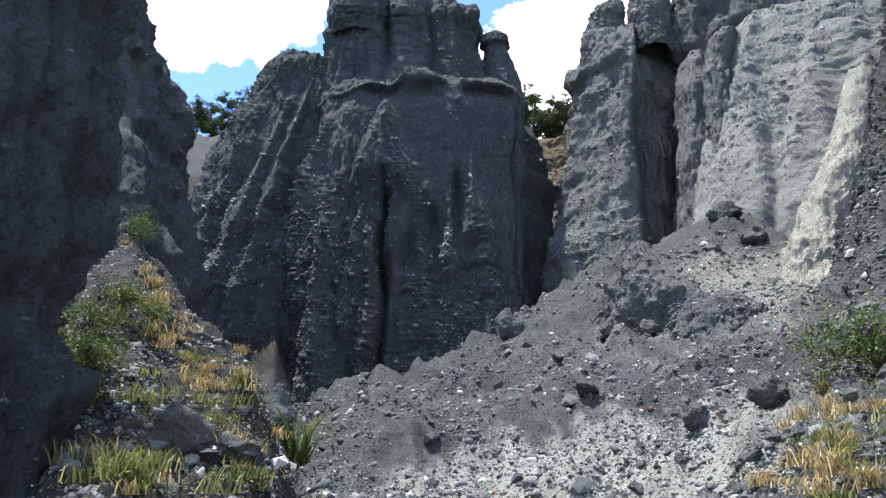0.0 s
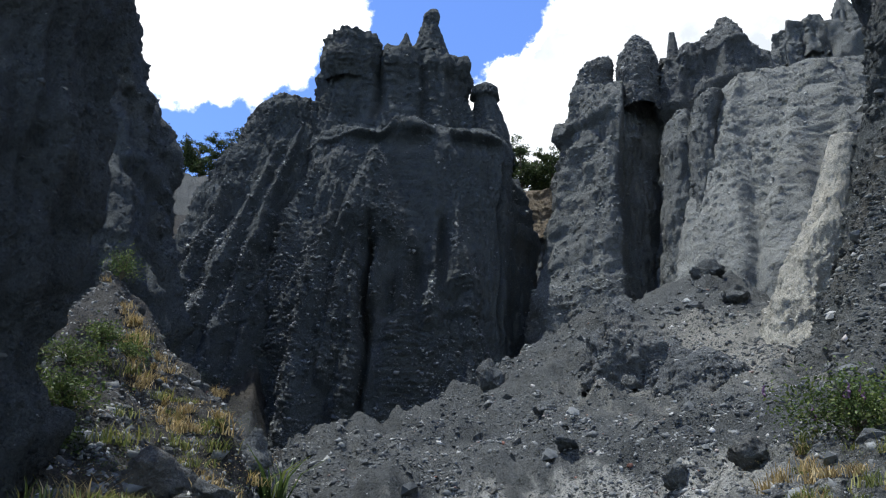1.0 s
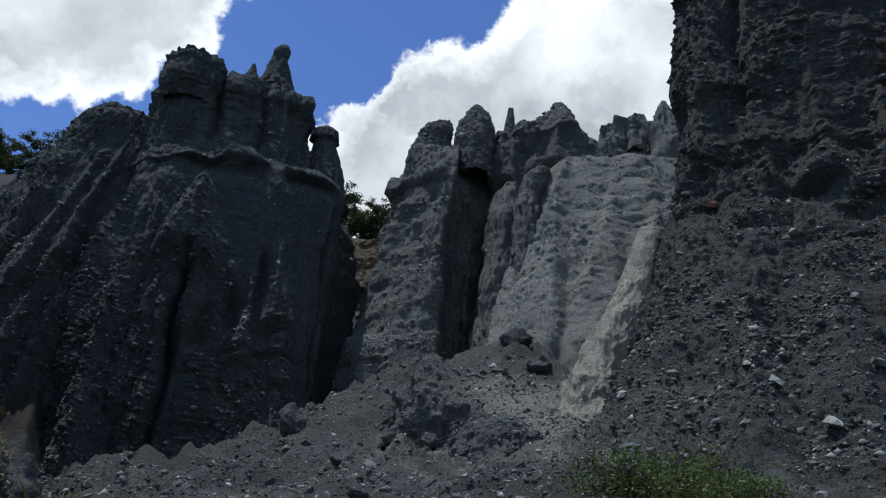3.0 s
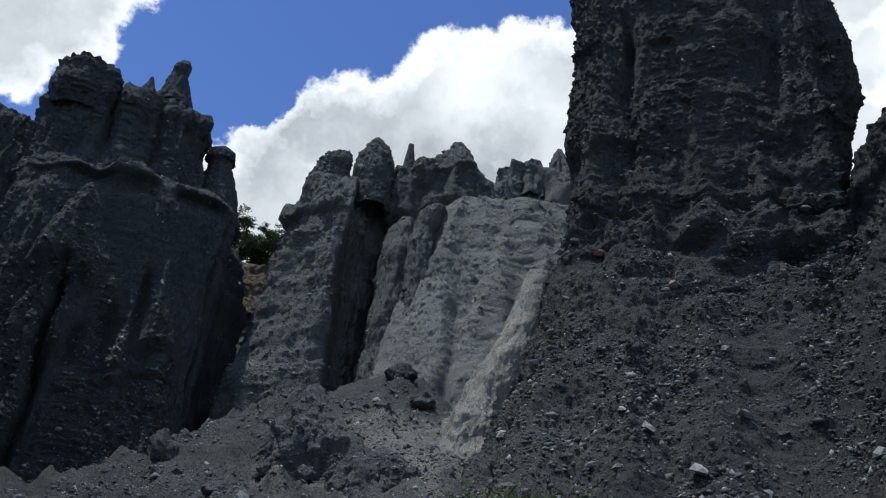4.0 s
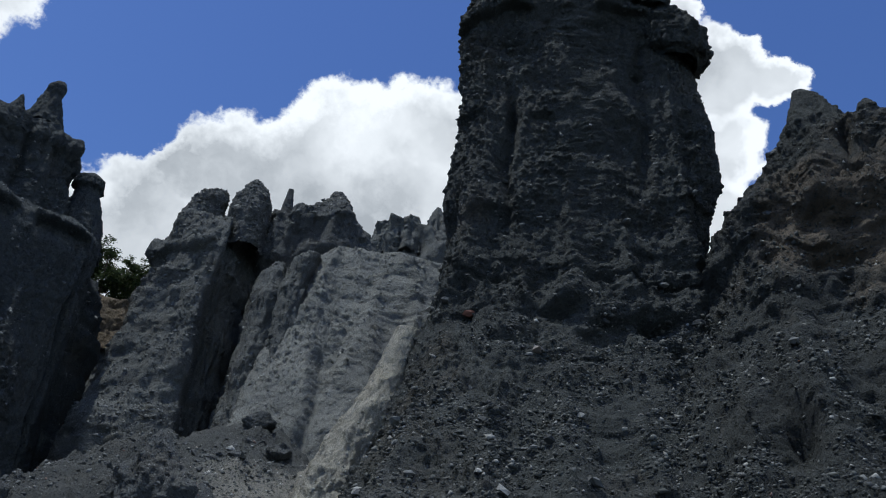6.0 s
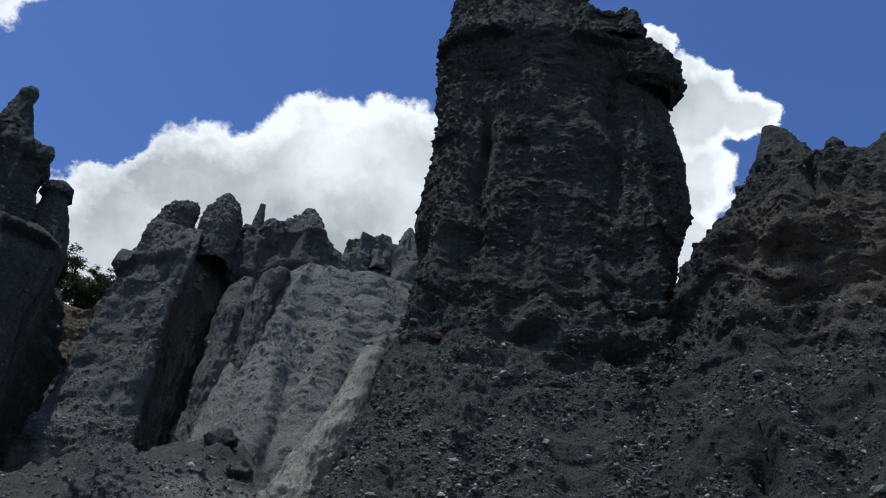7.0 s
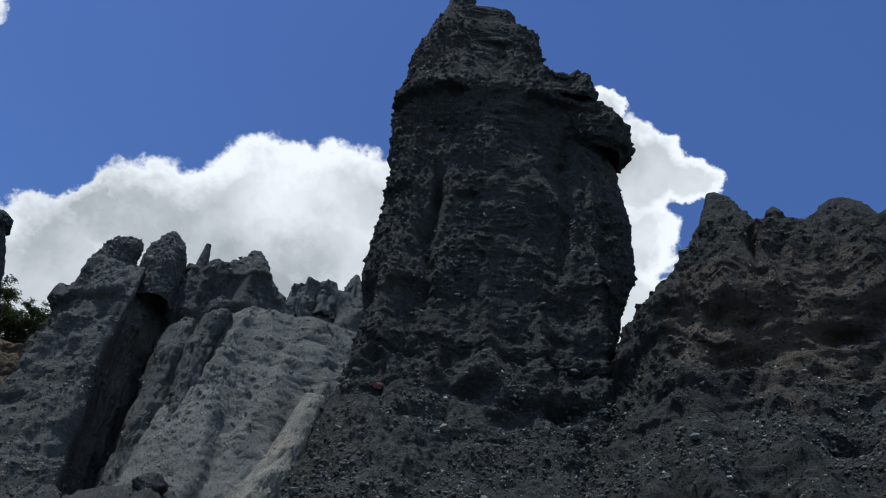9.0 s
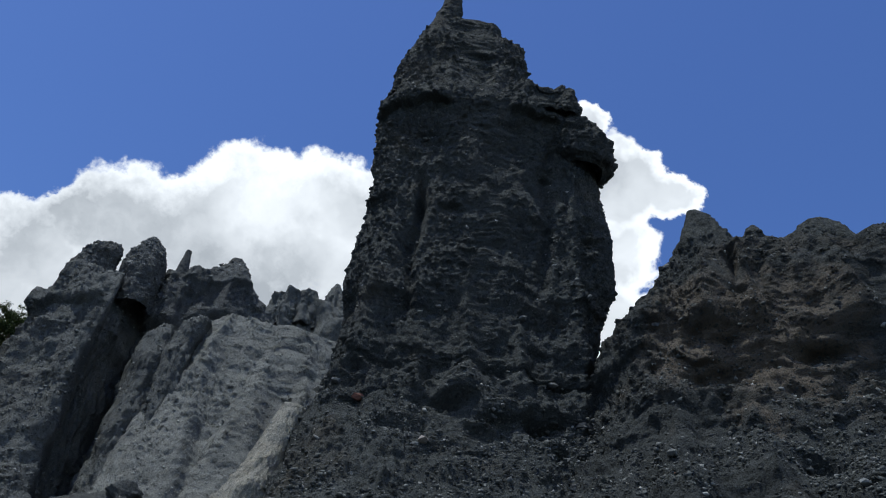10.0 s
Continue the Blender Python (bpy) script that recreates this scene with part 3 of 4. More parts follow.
SHOULDER_FINS = ((-6.6, 22.4, 9.0, 0.12, 0.13, -0.25, 1.6), (-8.5, 21.2, 9.0, 0.1, 0.14, -0.2, 1.4), (-5.5, 23.8, 9.0, 0.1, 0.1, -0.22, 1.5), (-7.6, 18.0, 6.0, 0.1, 0.13, -0.17, 1.1), (-6.3, 16.6, 5.0, 0.1, 0.14, -0.15, 1.1),
                 (-9.4, 17.5, 6.0, 0.1, 0.13, -0.16, 1.0), (-10.4, 17.0, 6.0, 0.1, 0.13, -0.14, 1.0), (-7.0, 14.0, 4.0, 0.1, 0.15, -0.14, 1.0), (-8.4, 13.2, 4.0, 0.1, 0.15, -0.14, 1.0), (-5.4, 19.0, 9.0, 0.08, 0.1, -0.2, 1.0))

castle = thing("castle_rock", "dark grey eroded conglomerate crag with fluted buttresses and a block-like turret", "rock formation")
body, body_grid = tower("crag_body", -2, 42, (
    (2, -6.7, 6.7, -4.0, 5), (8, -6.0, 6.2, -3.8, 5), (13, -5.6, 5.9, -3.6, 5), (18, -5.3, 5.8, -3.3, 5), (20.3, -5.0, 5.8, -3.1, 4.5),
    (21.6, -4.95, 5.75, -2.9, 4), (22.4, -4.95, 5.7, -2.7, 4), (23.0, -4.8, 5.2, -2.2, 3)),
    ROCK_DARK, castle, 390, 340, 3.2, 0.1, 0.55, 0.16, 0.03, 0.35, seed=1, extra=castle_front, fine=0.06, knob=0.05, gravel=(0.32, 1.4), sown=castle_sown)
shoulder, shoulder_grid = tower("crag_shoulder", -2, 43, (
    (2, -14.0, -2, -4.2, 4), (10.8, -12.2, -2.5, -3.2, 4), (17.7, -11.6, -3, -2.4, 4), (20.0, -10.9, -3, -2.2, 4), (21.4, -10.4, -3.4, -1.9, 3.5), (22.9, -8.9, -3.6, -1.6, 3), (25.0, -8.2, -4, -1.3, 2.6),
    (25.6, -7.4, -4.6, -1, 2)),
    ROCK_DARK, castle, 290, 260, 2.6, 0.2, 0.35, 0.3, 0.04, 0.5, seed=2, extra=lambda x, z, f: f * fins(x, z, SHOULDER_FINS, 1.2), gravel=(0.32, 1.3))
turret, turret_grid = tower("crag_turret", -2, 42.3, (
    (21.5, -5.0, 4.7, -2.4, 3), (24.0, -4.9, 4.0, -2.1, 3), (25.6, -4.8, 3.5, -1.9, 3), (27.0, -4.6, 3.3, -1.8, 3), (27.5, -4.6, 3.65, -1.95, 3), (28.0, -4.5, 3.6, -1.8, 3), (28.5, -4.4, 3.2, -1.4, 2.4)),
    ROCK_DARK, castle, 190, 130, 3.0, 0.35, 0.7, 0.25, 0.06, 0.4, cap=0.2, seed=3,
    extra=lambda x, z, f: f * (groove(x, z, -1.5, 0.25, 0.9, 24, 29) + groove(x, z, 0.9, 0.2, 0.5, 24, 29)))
for rows, tilt, seed in ((((26.2, -4.5, -1.5, -1.7, 1.4), (27.4, -4.7, -1.4, -1.9, 1.4), (28.6, -4.7, -1.5, -1.8, 1.3), (29.1, -4.2, -1.8, -1.4, 1.1), (29.35, -3.7, -2.3, -0.9, 0.7)), 0.0, 4),
                         (((28.6, 0.1, 2.4, -0.9, 0.9), (29.5, 0.35, 1.9, -0.7, 0.7), (30.3, 0.4, 1.55, -0.6, 0.6), (30.6, 0.5, 1.35, -0.5, 0.5), (31.2, 0.45, 1.4, -0.55, 0.55), (31.6, 0.7, 1.2, -0.3, 0.3)), 0.14, 5),
                         (((28.9, -0.6, 0.3, -0.4, 0.4), (29.6, -0.35, 0.1, -0.2, 0.2), (30.0, -0.2, 0.0, -0.1, 0.1)), 0.0, 6),
                         (((22.2, 3.0, 6.0, -1.2, 1.2), (24.0, 3.4, 5.7, -0.9, 0.9), (25.2, 3.8, 5.3, -0.7, 0.7), (26.0, 3.8, 5.0, -0.6, 0.6), (26.2, 3.5, 5.2, -0.8, 0.8), (26.7, 3.6, 5.1, -0.7, 0.7), (27.0, 4.1, 4.7, -0.3, 0.3)), 0.0, 7)):
    tower("crag_tooth", -2, 42, rows, ROCK_DARK, castle, 90, 60, 2.3, 0.12, 1.2, 0.2, 0.04, 0.12, tilt, 0.15, seed)
flank, flank_grid = tower("crag_flank", -2, 45.5, ((2, 2.0, 8.2, -3, 4), (13, 2.5, 7.6, -2.4, 4), (18, 3, 7.6, -2, 4), (21.6, 3, 7.3, -2, 4), (22.4, 3.4, 6.6, -1.6, 3)),
                          ROCK_DARK, castle, 100, 110, 2.8, 0.3, 0.5, 0.3, 0.15, 0.3, seed=8)
for g, n, seed, keep in ((body_grid, 9000, 11, on_fins(-2, 42, CASTLE_FINS + LESSER_FINS, 0.1)), (shoulder_grid, 8000, 12, on_fins(-2, 43, SHOULDER_FINS, 0.3)), (turret_grid, 900, 13, None), (flank_grid, 600, 14, None)):
    stones_on("set_gravel", castle, g, n, (0.08, 0.36), CRAG_STONES, seed, facing_of(-2), -0.05, "", 0.7, keep, tilt=3.0)

# ---- column group and the sunlit slope, painted pale, beside it ----
def column_front(x, z, front):
    """A leaning pebbly buttress beside an upright smooth recess."""
    edge = -0.3 + 0.07 * np.clip(z - 20, 0, 9) + 0.03 * np.clip(20 - z, 0, 8) + 0.2 * perlin(x * 0.2, 0 * x, z * 0.5)
    batter = 0.17 * np.clip(24.5 - z, 0, 12) + fins(x, z, ((-0.75, 25.0, 8, 0.3, 0.03, 0.0, 0.7), (-2.2, 23.0, 8, 0.3, 0.05, 0.03, 0.6), (-1.5, 20.0, 8, 0.2, 0.06, 0.05, 0.5)))
    lit = smooth(0.12, -0.12, x - edge)
    return front * (lit * (0.5 + batter) - (1 - lit) * 0.7 * smooth(28, 25.5, z) + shelf(x, z, 24.4 + 0.3 * x, 0.2, 0.3, 0.3, 3.0) * lit)


def crest_front(x, z, front):
    return front * (fins(x, z, ((5.9, 31.3, 26.5, 0.2, 0.5, 0.12, 1.0), (2.6, 29.6, 25.5, 0.3, 0.2, 0.0, 0.6))) + 0.5 * shelf(x, z, 28.9 + 0 * x, 0.4, 0.2, 0.25, 8.0))


columns = thing("column_rock", "grey conglomerate columns with knobbly tooth-like tops", "rock formation")
col_grids = []
for rows, dist, seed, kw in (
        (((6, -2.6, 2.6, -3.5, 4), (14.4, -2.5, 2.1, -2.6, 4), (19.1, -2.6, 1.95, -2.3, 4), (22.6, -2.9, 1.75, -2.1, 4), (23.4, -3.2, 1.7, -2.3, 3), (24.0, -3.2, 1.7, -2.2, 3), (24.6, -2.8, 1.7, -1.9, 3), (26.0, -2.6, 1.6, -1.7, 3), (26.6, -2.2, 1.3, -1.2, 2)), 44, 21, {}),
        (((24.4, -3.2, -0.2, -1.8, 1.5), (25.0, -3.2, -0.2, -1.8, 1.5), (25.4, -2.9, -0.3, -1.6, 1.5), (27.5, -2.7, -0.4, -1.3, 1.3), (28.6, -2.2, -0.4, -1.0, 1.0), (29.2, -1.6, -0.5, -0.6, 0.6)), 44.3, 22, {"cap": 0.15}),
        (((25.4, -0.5, 2.3, -1.7, 1.4), (28.2, -0.1, 2.1, -1.3, 1.3), (29.3, 0.1, 2.0, -1.1, 1.1), (30.1, 0.5, 1.6, -0.6, 0.6), (30.6, 0.8, 1.2, -0.25, 0.25)), 44, 23, {"cap": 0.1}),
        (((27.8, 2.2, 4.2, -0.8, 0.8), (28.8, 2.6, 3.5, -0.4, 0.4), (29.4, 2.75, 3.3, -0.28, 0.28), (30.7, 2.8, 3.22, -0.22, 0.22)), 44.5, 24, {"cap": 0.08}),
        (((14, 0.8, 9.9, -2, 3), (24, 1.5, 9.4, -1.6, 3), (27.6, 1.9, 8.4, -1.4, 2), (28.9, 2.2, 7.7, -1.2, 2), (29.2, 2.6, 7.5, -1.0, 1.6), (29.4, 4.3, 7.2, -0.9, 1.3), (30.3, 4.9, 6.7, -0.7, 1.0), (31.2, 5.5, 6.1, -0.35, 0.5)), 45, 25, {"cap": 0.15})):
    rows = [(1.7 + (h - 1.7) * dist / 44, a * dist / 44, b * dist / 44, f, k) for h, a, b, f, k in rows]
    ob, g = tower("rock_column", 14, dist, rows, ROCK_GREY if seed == 21 else ROCK_MID, columns, 200 if seed in (21, 25) else 110, 180 if seed in (21, 25) else 80, 2.6, 0.3, 0.5, 0.3, 0.06, 0.25, seed=seed * 0.77,
                  extra=column_front if seed == 21 else crest_front if seed == 25 else None, **kw)
    col_grids.append(g)
for k, n in ((0, 4500), (1, 700), (2, 700), (4, 1800)):
    stones_on("set_gravel", columns, col_grids[k], int(n * 1.7), (0.075, 0.38), MID_STONES, 30 + k, facing_of(14), 0.0, tilt=3.0)

slope = thing("pale_slope_rock", "grey gravelly rock face, painted pale as sunlit, sloping down to the scree", "rock face")
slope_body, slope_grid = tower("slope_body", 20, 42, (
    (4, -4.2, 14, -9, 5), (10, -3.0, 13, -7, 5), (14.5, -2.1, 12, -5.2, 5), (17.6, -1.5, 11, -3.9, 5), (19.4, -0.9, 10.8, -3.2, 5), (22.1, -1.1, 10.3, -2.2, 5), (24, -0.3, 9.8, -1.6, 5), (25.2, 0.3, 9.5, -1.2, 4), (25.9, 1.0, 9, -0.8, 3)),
    ROCK_SUNLIT, slope, 260, 230, 3.4, 0.1, 0.5, 0.13, 0.03, 0.3, seed=9, fine=0.05, knob=0.04, gravel=(0.26, 1.3),
    extra=lambda x, z, f: f * (fins(x, z, ((1.6, 25.4, 10, 0.3, 0.12, -0.16, 0.5), (4.0, 24, 8, 0.2, 0.14, -0.1, 0.45), (-0.5, 22, 8, 0.3, 0.08, -0.1, 0.6), (6.0, 22, 6, 0.2, 0.15, -0.1, 0.5)))
                               + pockets(x, z, 5, 20, (-1, 9), (9, 25), 0.1)))
stones_on("set_gravel", slope, slope_grid, 12000, (0.055, 0.24), PALE_STONES, 41, facing_of(20), 0.02)
for k, rows in enumerate((((5, -4.3, 0.0, -5.5, 3), (13, -3.0, -0.9, -3.4, 3), (18, -2.75, -0.7, -2.5, 3), (21.5, -2.5, -0.5, -1.9, 3), (23.2, -2.3, -0.6, -1.5, 2.5), (24.2, -1.9, -0.8, -0.9, 2)),
                          ((9, -2.6, 0.6, -5.4, 2), (16, -1.7, 0.5, -3.9, 2), (19.8, -1.3, 0.7, -3.0, 2), (22.0, -1.2, 0.4, -2.6, 2), (24.0, -0.8, 0.6, -2.0, 2), (24.8, -0.2, 0.8, -1.4, 1.5)))):
    ob, lobe_grid = tower("rock_lobe", 20, 42, rows, ROCK_GREY, slope, 110, 130, 2.3, 0.15, 0.7, 0.25, 0.05, 0.25, seed=33 + k, cap=0.25, knob=0.1)
    stones_on("set_gravel", slope, lobe_grid, 2600, (0.07, 0.34), MID_STONES, 45 + k, facing_of(20), 0.0, tilt=3.0)

ridge = thing("far_ridge_rock", "distant pale jagged ridge of knobbly rock", "rock formation")
for rows, seed in ((((22, 0, 14, -3, 3), (33, 2.2, 12, -2.5, 3), (37.5, 2.9, 11, -2, 2.5), (39.0, 3.3, 10.6, -1.4, 2)), 1),
                   (((36, 2.8, 5.2, -1.6, 1), (38.8, 3.1, 5.0, -1.4, 1), (39.6, 3.7, 4.6, -0.7, 0.6)), 2), (((36, 4.4, 7.0, -1.8, 1), (39.4, 4.9, 6.7, -1.3, 1), (40.3, 5.3, 6.2, -0.6, 0.6)), 3),
                   (((36, 6.3, 9.4, -1.9, 1), (40, 6.9, 8.6, -1.2, 1), (41.7, 7.6, 8.1, -0.4, 0.4)), 4), (((36, 8.2, 11, -1.6, 1), (40, 8.6, 10, -1.1, 1), (41, 9, 9.6, -0.4, 0.4)), 5)):
    tower("ridge_rock", 22, 60, rows, ROCK_GREY, ridge, 100, 70, 2.4, 0.6, 0.6, 0.5, 0.08, 0.4, seed=seed * 2.3, cap=0.2)

gully = thing("gully_bank", "pale rock bank with bare brown earth at its top", "rock bank")
tower("bank_face", 9, 53, ((4, -3, 4, -3, 3), (16, -2.6, 3.4, -2, 3), (22.2, -2.4, 3, -1, 3)), ROCK_GREY, gully, 120, 120, 2.6, 0.5, 0.4, 0.3, 0.1, seed=10)
tower("earth_top", 9, 53, ((21.6, -2.6, 3.2, -1.4, 3), (24.0, -2.6, 3, -0.6, 3), (25.5, -2.3, 2.8, 0.2, 3)), ROCK_BROWN, gully, 120, 60, 2.6, 0.2, 0.4, 0.2, 0.1, seed=11)


# ---- the tall pinnacle ----
PINNACLE_FINS = (
    (0.3, 27.5, 17.0, 0.1, 0.1, -0.08, 0.6), (7.6, 29.6, 17.0, 0.12, 0.07, 0.03, 0.7), (3.4, 23.0, 16.5, 0.1, 0.12, 0.02, 0.5), (5.6, 21.0, 16.5, 0.1, 0.14, 0.0, 0.5), (-0.6, 21.0, 16.5, 0.1, 0.12, -0.1, 0.7), (1.8, 19.8, 16.5, 0.08, 0.14, 0.0, 0.4),
    (-1.4, 13.0, 2, 0.15, 0.16, -0.1, 1.0), (0.8, 12.2, 2, 0.15, 0.2, -0.04, 0.9), (2.9, 13.6, 2, 0.15, 0.18, 0.0, 0.9), (5.2, 12.0, 2, 0.15, 0.2, 0.03, 0.9), (7.2, 13.4, 2, 0.15, 0.18, 0.02, 0.9), (8.5, 15.6, 2, 0.4, 0.16, 0.0, 0.9),
    (10.6, 12.6, 2, 0.15, 0.2, 0.05, 0.9), (-3.2, 9.5, 2, 0.15, 0.2, -0.08, 0.9), (1.9, 9.0, 1, 0.1, 0.25, 0.0, 0.8), (6.2, 9.4, 1, 0.1, 0.25, 0.0, 0.8), (3.9, 8.4, 1, 0.1, 0.25, 0.0, 0.8))


def pinnacle_front(x, z, front):
    d = fins(x, z, PINNACLE_FINS, 0.7) + pockets(x, z, 6, 26, (-1, 9), (14, 17.5), 0.4) + pockets(x, z, 7, 30, (-1, 9), (17.5, 31), 0.2)
    d = d + shelf(x, z, 15.9 + 0.25 * np.sin(x * 0.9), 0.3, 0.45, 0.35, 1.0) * smooth(-1.2, 0.5, x) + 0.5 * shelf(x, z, 32.2 - 0.12 * np.abs(x - 3.5), 0.8, 0.3, 0.5, 6.0)
    d = d + 0.18 * shelf(x, z, 20.6 + 0.15 * x, 0.5, 0.3, 0.25, 11.0) + 0.18 * shelf(x, z, 18.4 - 0.1 * x, 0.5, 0.3, 0.25, 13.0)
    d = d + groove(x, z, 1.0, 0.25, 0.5, 20, 27) + groove(x, z, 6.6, 0.3, 0.35, 22, 30) + groove(x, z, 9.0, 0.3, 1.5, 13.5, 19)
    # hollows left by fallen blocks
    for cx, cz, rx, rz, deep in ((8.7, 12.4, 0.4, 0.4, 0.9), (1.0, 25.6, 0.2, 0.7, 0.4), (3.0, 14.6, 1.4, 0.4, 0.15), (5.2, 7.4, 0.5, 0.6, 0.6)):
        d = d - deep * np.exp(-(((x - cx) / rx) ** 2 + ((z - cz) / rz) ** 2) ** 1.5)
    return d * front


pinnacle = thing("rock_pinnacle", "tall conglomerate pinnacle, painted dark as backlit, with an overhanging ledge and a pointed crown", "rock pinnacle")
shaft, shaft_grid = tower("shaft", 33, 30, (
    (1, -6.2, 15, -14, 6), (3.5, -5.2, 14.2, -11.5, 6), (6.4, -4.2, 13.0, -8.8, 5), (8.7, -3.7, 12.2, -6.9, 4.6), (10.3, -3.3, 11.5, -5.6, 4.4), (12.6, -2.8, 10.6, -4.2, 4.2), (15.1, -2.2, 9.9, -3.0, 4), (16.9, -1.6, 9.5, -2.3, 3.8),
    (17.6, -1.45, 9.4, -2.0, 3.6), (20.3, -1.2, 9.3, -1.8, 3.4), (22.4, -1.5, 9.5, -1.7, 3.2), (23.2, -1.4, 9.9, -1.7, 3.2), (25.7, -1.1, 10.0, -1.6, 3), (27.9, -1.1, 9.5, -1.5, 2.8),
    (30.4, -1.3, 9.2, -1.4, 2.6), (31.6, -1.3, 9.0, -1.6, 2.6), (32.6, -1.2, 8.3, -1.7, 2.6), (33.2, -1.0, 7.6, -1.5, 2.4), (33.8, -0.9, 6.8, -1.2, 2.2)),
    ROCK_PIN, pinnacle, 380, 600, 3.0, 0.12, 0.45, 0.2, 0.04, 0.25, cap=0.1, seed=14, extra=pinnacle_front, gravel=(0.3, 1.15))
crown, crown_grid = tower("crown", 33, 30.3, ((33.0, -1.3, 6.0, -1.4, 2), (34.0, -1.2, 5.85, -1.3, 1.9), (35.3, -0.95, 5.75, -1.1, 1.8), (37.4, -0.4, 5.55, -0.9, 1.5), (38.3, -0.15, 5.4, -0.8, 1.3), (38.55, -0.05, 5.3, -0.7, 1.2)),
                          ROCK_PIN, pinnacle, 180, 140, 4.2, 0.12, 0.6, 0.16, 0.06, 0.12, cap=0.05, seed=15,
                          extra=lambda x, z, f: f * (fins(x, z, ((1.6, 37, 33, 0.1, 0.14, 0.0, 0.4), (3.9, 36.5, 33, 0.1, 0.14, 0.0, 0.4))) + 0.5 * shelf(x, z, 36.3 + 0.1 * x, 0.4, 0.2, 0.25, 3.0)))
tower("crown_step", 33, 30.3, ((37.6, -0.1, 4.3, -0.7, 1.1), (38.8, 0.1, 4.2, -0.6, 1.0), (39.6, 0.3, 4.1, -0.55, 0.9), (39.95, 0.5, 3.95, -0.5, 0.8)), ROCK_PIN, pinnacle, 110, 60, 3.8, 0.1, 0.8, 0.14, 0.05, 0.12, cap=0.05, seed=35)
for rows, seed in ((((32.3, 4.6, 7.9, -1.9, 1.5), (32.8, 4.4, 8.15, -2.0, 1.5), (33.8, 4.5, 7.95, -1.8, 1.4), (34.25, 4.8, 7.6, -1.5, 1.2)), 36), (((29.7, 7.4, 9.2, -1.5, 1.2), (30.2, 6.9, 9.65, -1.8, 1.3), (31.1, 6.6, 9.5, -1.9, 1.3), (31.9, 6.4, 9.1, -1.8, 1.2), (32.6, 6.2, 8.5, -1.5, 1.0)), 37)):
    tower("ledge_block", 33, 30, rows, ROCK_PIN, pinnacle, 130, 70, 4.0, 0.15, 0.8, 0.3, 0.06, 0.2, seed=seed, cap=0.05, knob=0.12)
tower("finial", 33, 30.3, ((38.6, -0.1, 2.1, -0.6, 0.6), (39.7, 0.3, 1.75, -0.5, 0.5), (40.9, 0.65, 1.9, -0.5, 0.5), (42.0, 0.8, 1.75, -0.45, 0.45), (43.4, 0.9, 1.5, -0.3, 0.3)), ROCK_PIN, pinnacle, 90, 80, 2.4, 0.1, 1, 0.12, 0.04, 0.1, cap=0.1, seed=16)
stones_on("set_gravel", pinnacle, shaft_grid, 15000, (0.08, 0.34), DARK_STONES, 51, facing_of(33), 0.1, tilt=2.0, keep=lambda p: np.where(p[..., 2] < 16.5, 1.5, 0.9))
stones_on("set_gravel", pinnacle, crown_grid, 1000, (0.07, 0.3), DARK_STONES, 52, facing_of(33), 0.0)
stones_on("coarse_gravel", pinnacle, shaft_grid, 2600, (0.1, 0.34), STONES, 72, facing_of(33), 0.05, keep=lambda p: np.where(p[..., 2] < 14, 1.5, 0.1))
stones_on("foot_gravel", pinnacle, shaft_grid, 12000, (0.1, 0.36), FACE_STONES, 73, facing_of(30), 0.0, patch=0.9, keep=lambda p: smooth(17.5, 14, p[..., 2]) * (0.2 + smooth(4, 8, p[..., 2])) + 0.1, power=2.6)

# ---- the jagged wall beside it ----
wall = thing("jagged_wall_rock", "jagged conglomerate wall, painted dark as backlit, with a brown overhanging band", "rock wall")


WALL_FINS = ((2.6, 17.6, 3, 0.15, 0.16, 0.0, 1.0), (5.0, 15.6, 2, 0.15, 0.2, 0.0, 0.9), (7.4, 16.4, 2, 0.15, 0.18, 0.02, 0.9), (10, 16, 2, 0.15, 0.2, 0, 0.9), (13, 16, 2, 0.15, 0.2, 0, 0.9), (1.2, 14, 2, 0.2, 0.16, -0.06, 0.9), (3.6, 11, 1, 0.1, 0.22, 0, 0.8),
             (6.2, 10.4, 1, 0.1, 0.22, 0, 0.8), (8.6, 11.4, 1, 0.1, 0.22, 0, 0.8), (4.2, 25.5, 19.5, 0.15, 0.14, -0.06, 0.7), (5.6, 23.5, 19.5, 0.15, 0.12, 0, 0.5), (9.0, 25, 19.5, 0.2, 0.16, 0, 0.7), (12.5, 24.5, 19.5, 0.2, 0.16, 0, 0.6), (7.2, 22.6, 19.5, 0.1, 0.12, 0, 0.5))


def wall_front(x, z, front):
    d = fins(x, z, WALL_FINS, 0.75) + pockets(x, z, 8, 44, (1, 14), (14.6, 20.6), 0.3) + pockets(x, z, 9, 26, (1, 14), (4, 14), 0.2)
    d = d + shelf(x, z, 17.6 + 0.12 * x + 0.5 * np.sin(x * 1.1), 0.14, 0.2, 0.4, 21.0) + 0.12 * shelf(x, z, 19.9 + 0.1 * x, 0.6, 0.5, 0.35, 24.0) + 0.12 * shelf(x, z, 14.4 + 0.1 * x, 0.6, 0.5, 0.3, 27.0)
    for cx, cz, rx, rz, deep in ((5.2, 22.4, 0.2, 0.9, 0.6), (4.2, 16.9, 0.7, 0.4, 0.6), (7.6, 17.9, 0.9, 0.4, 0.8), (2.0, 9.2, 0.4, 0.9, 1.0), (6.5, 13.2, 0.6, 0.35, 0.6)):
        d = d - deep * np.exp(-(((x - cx) / rx) ** 2 + ((z - cz) / rz) ** 2) ** 1.5)
    return front * d


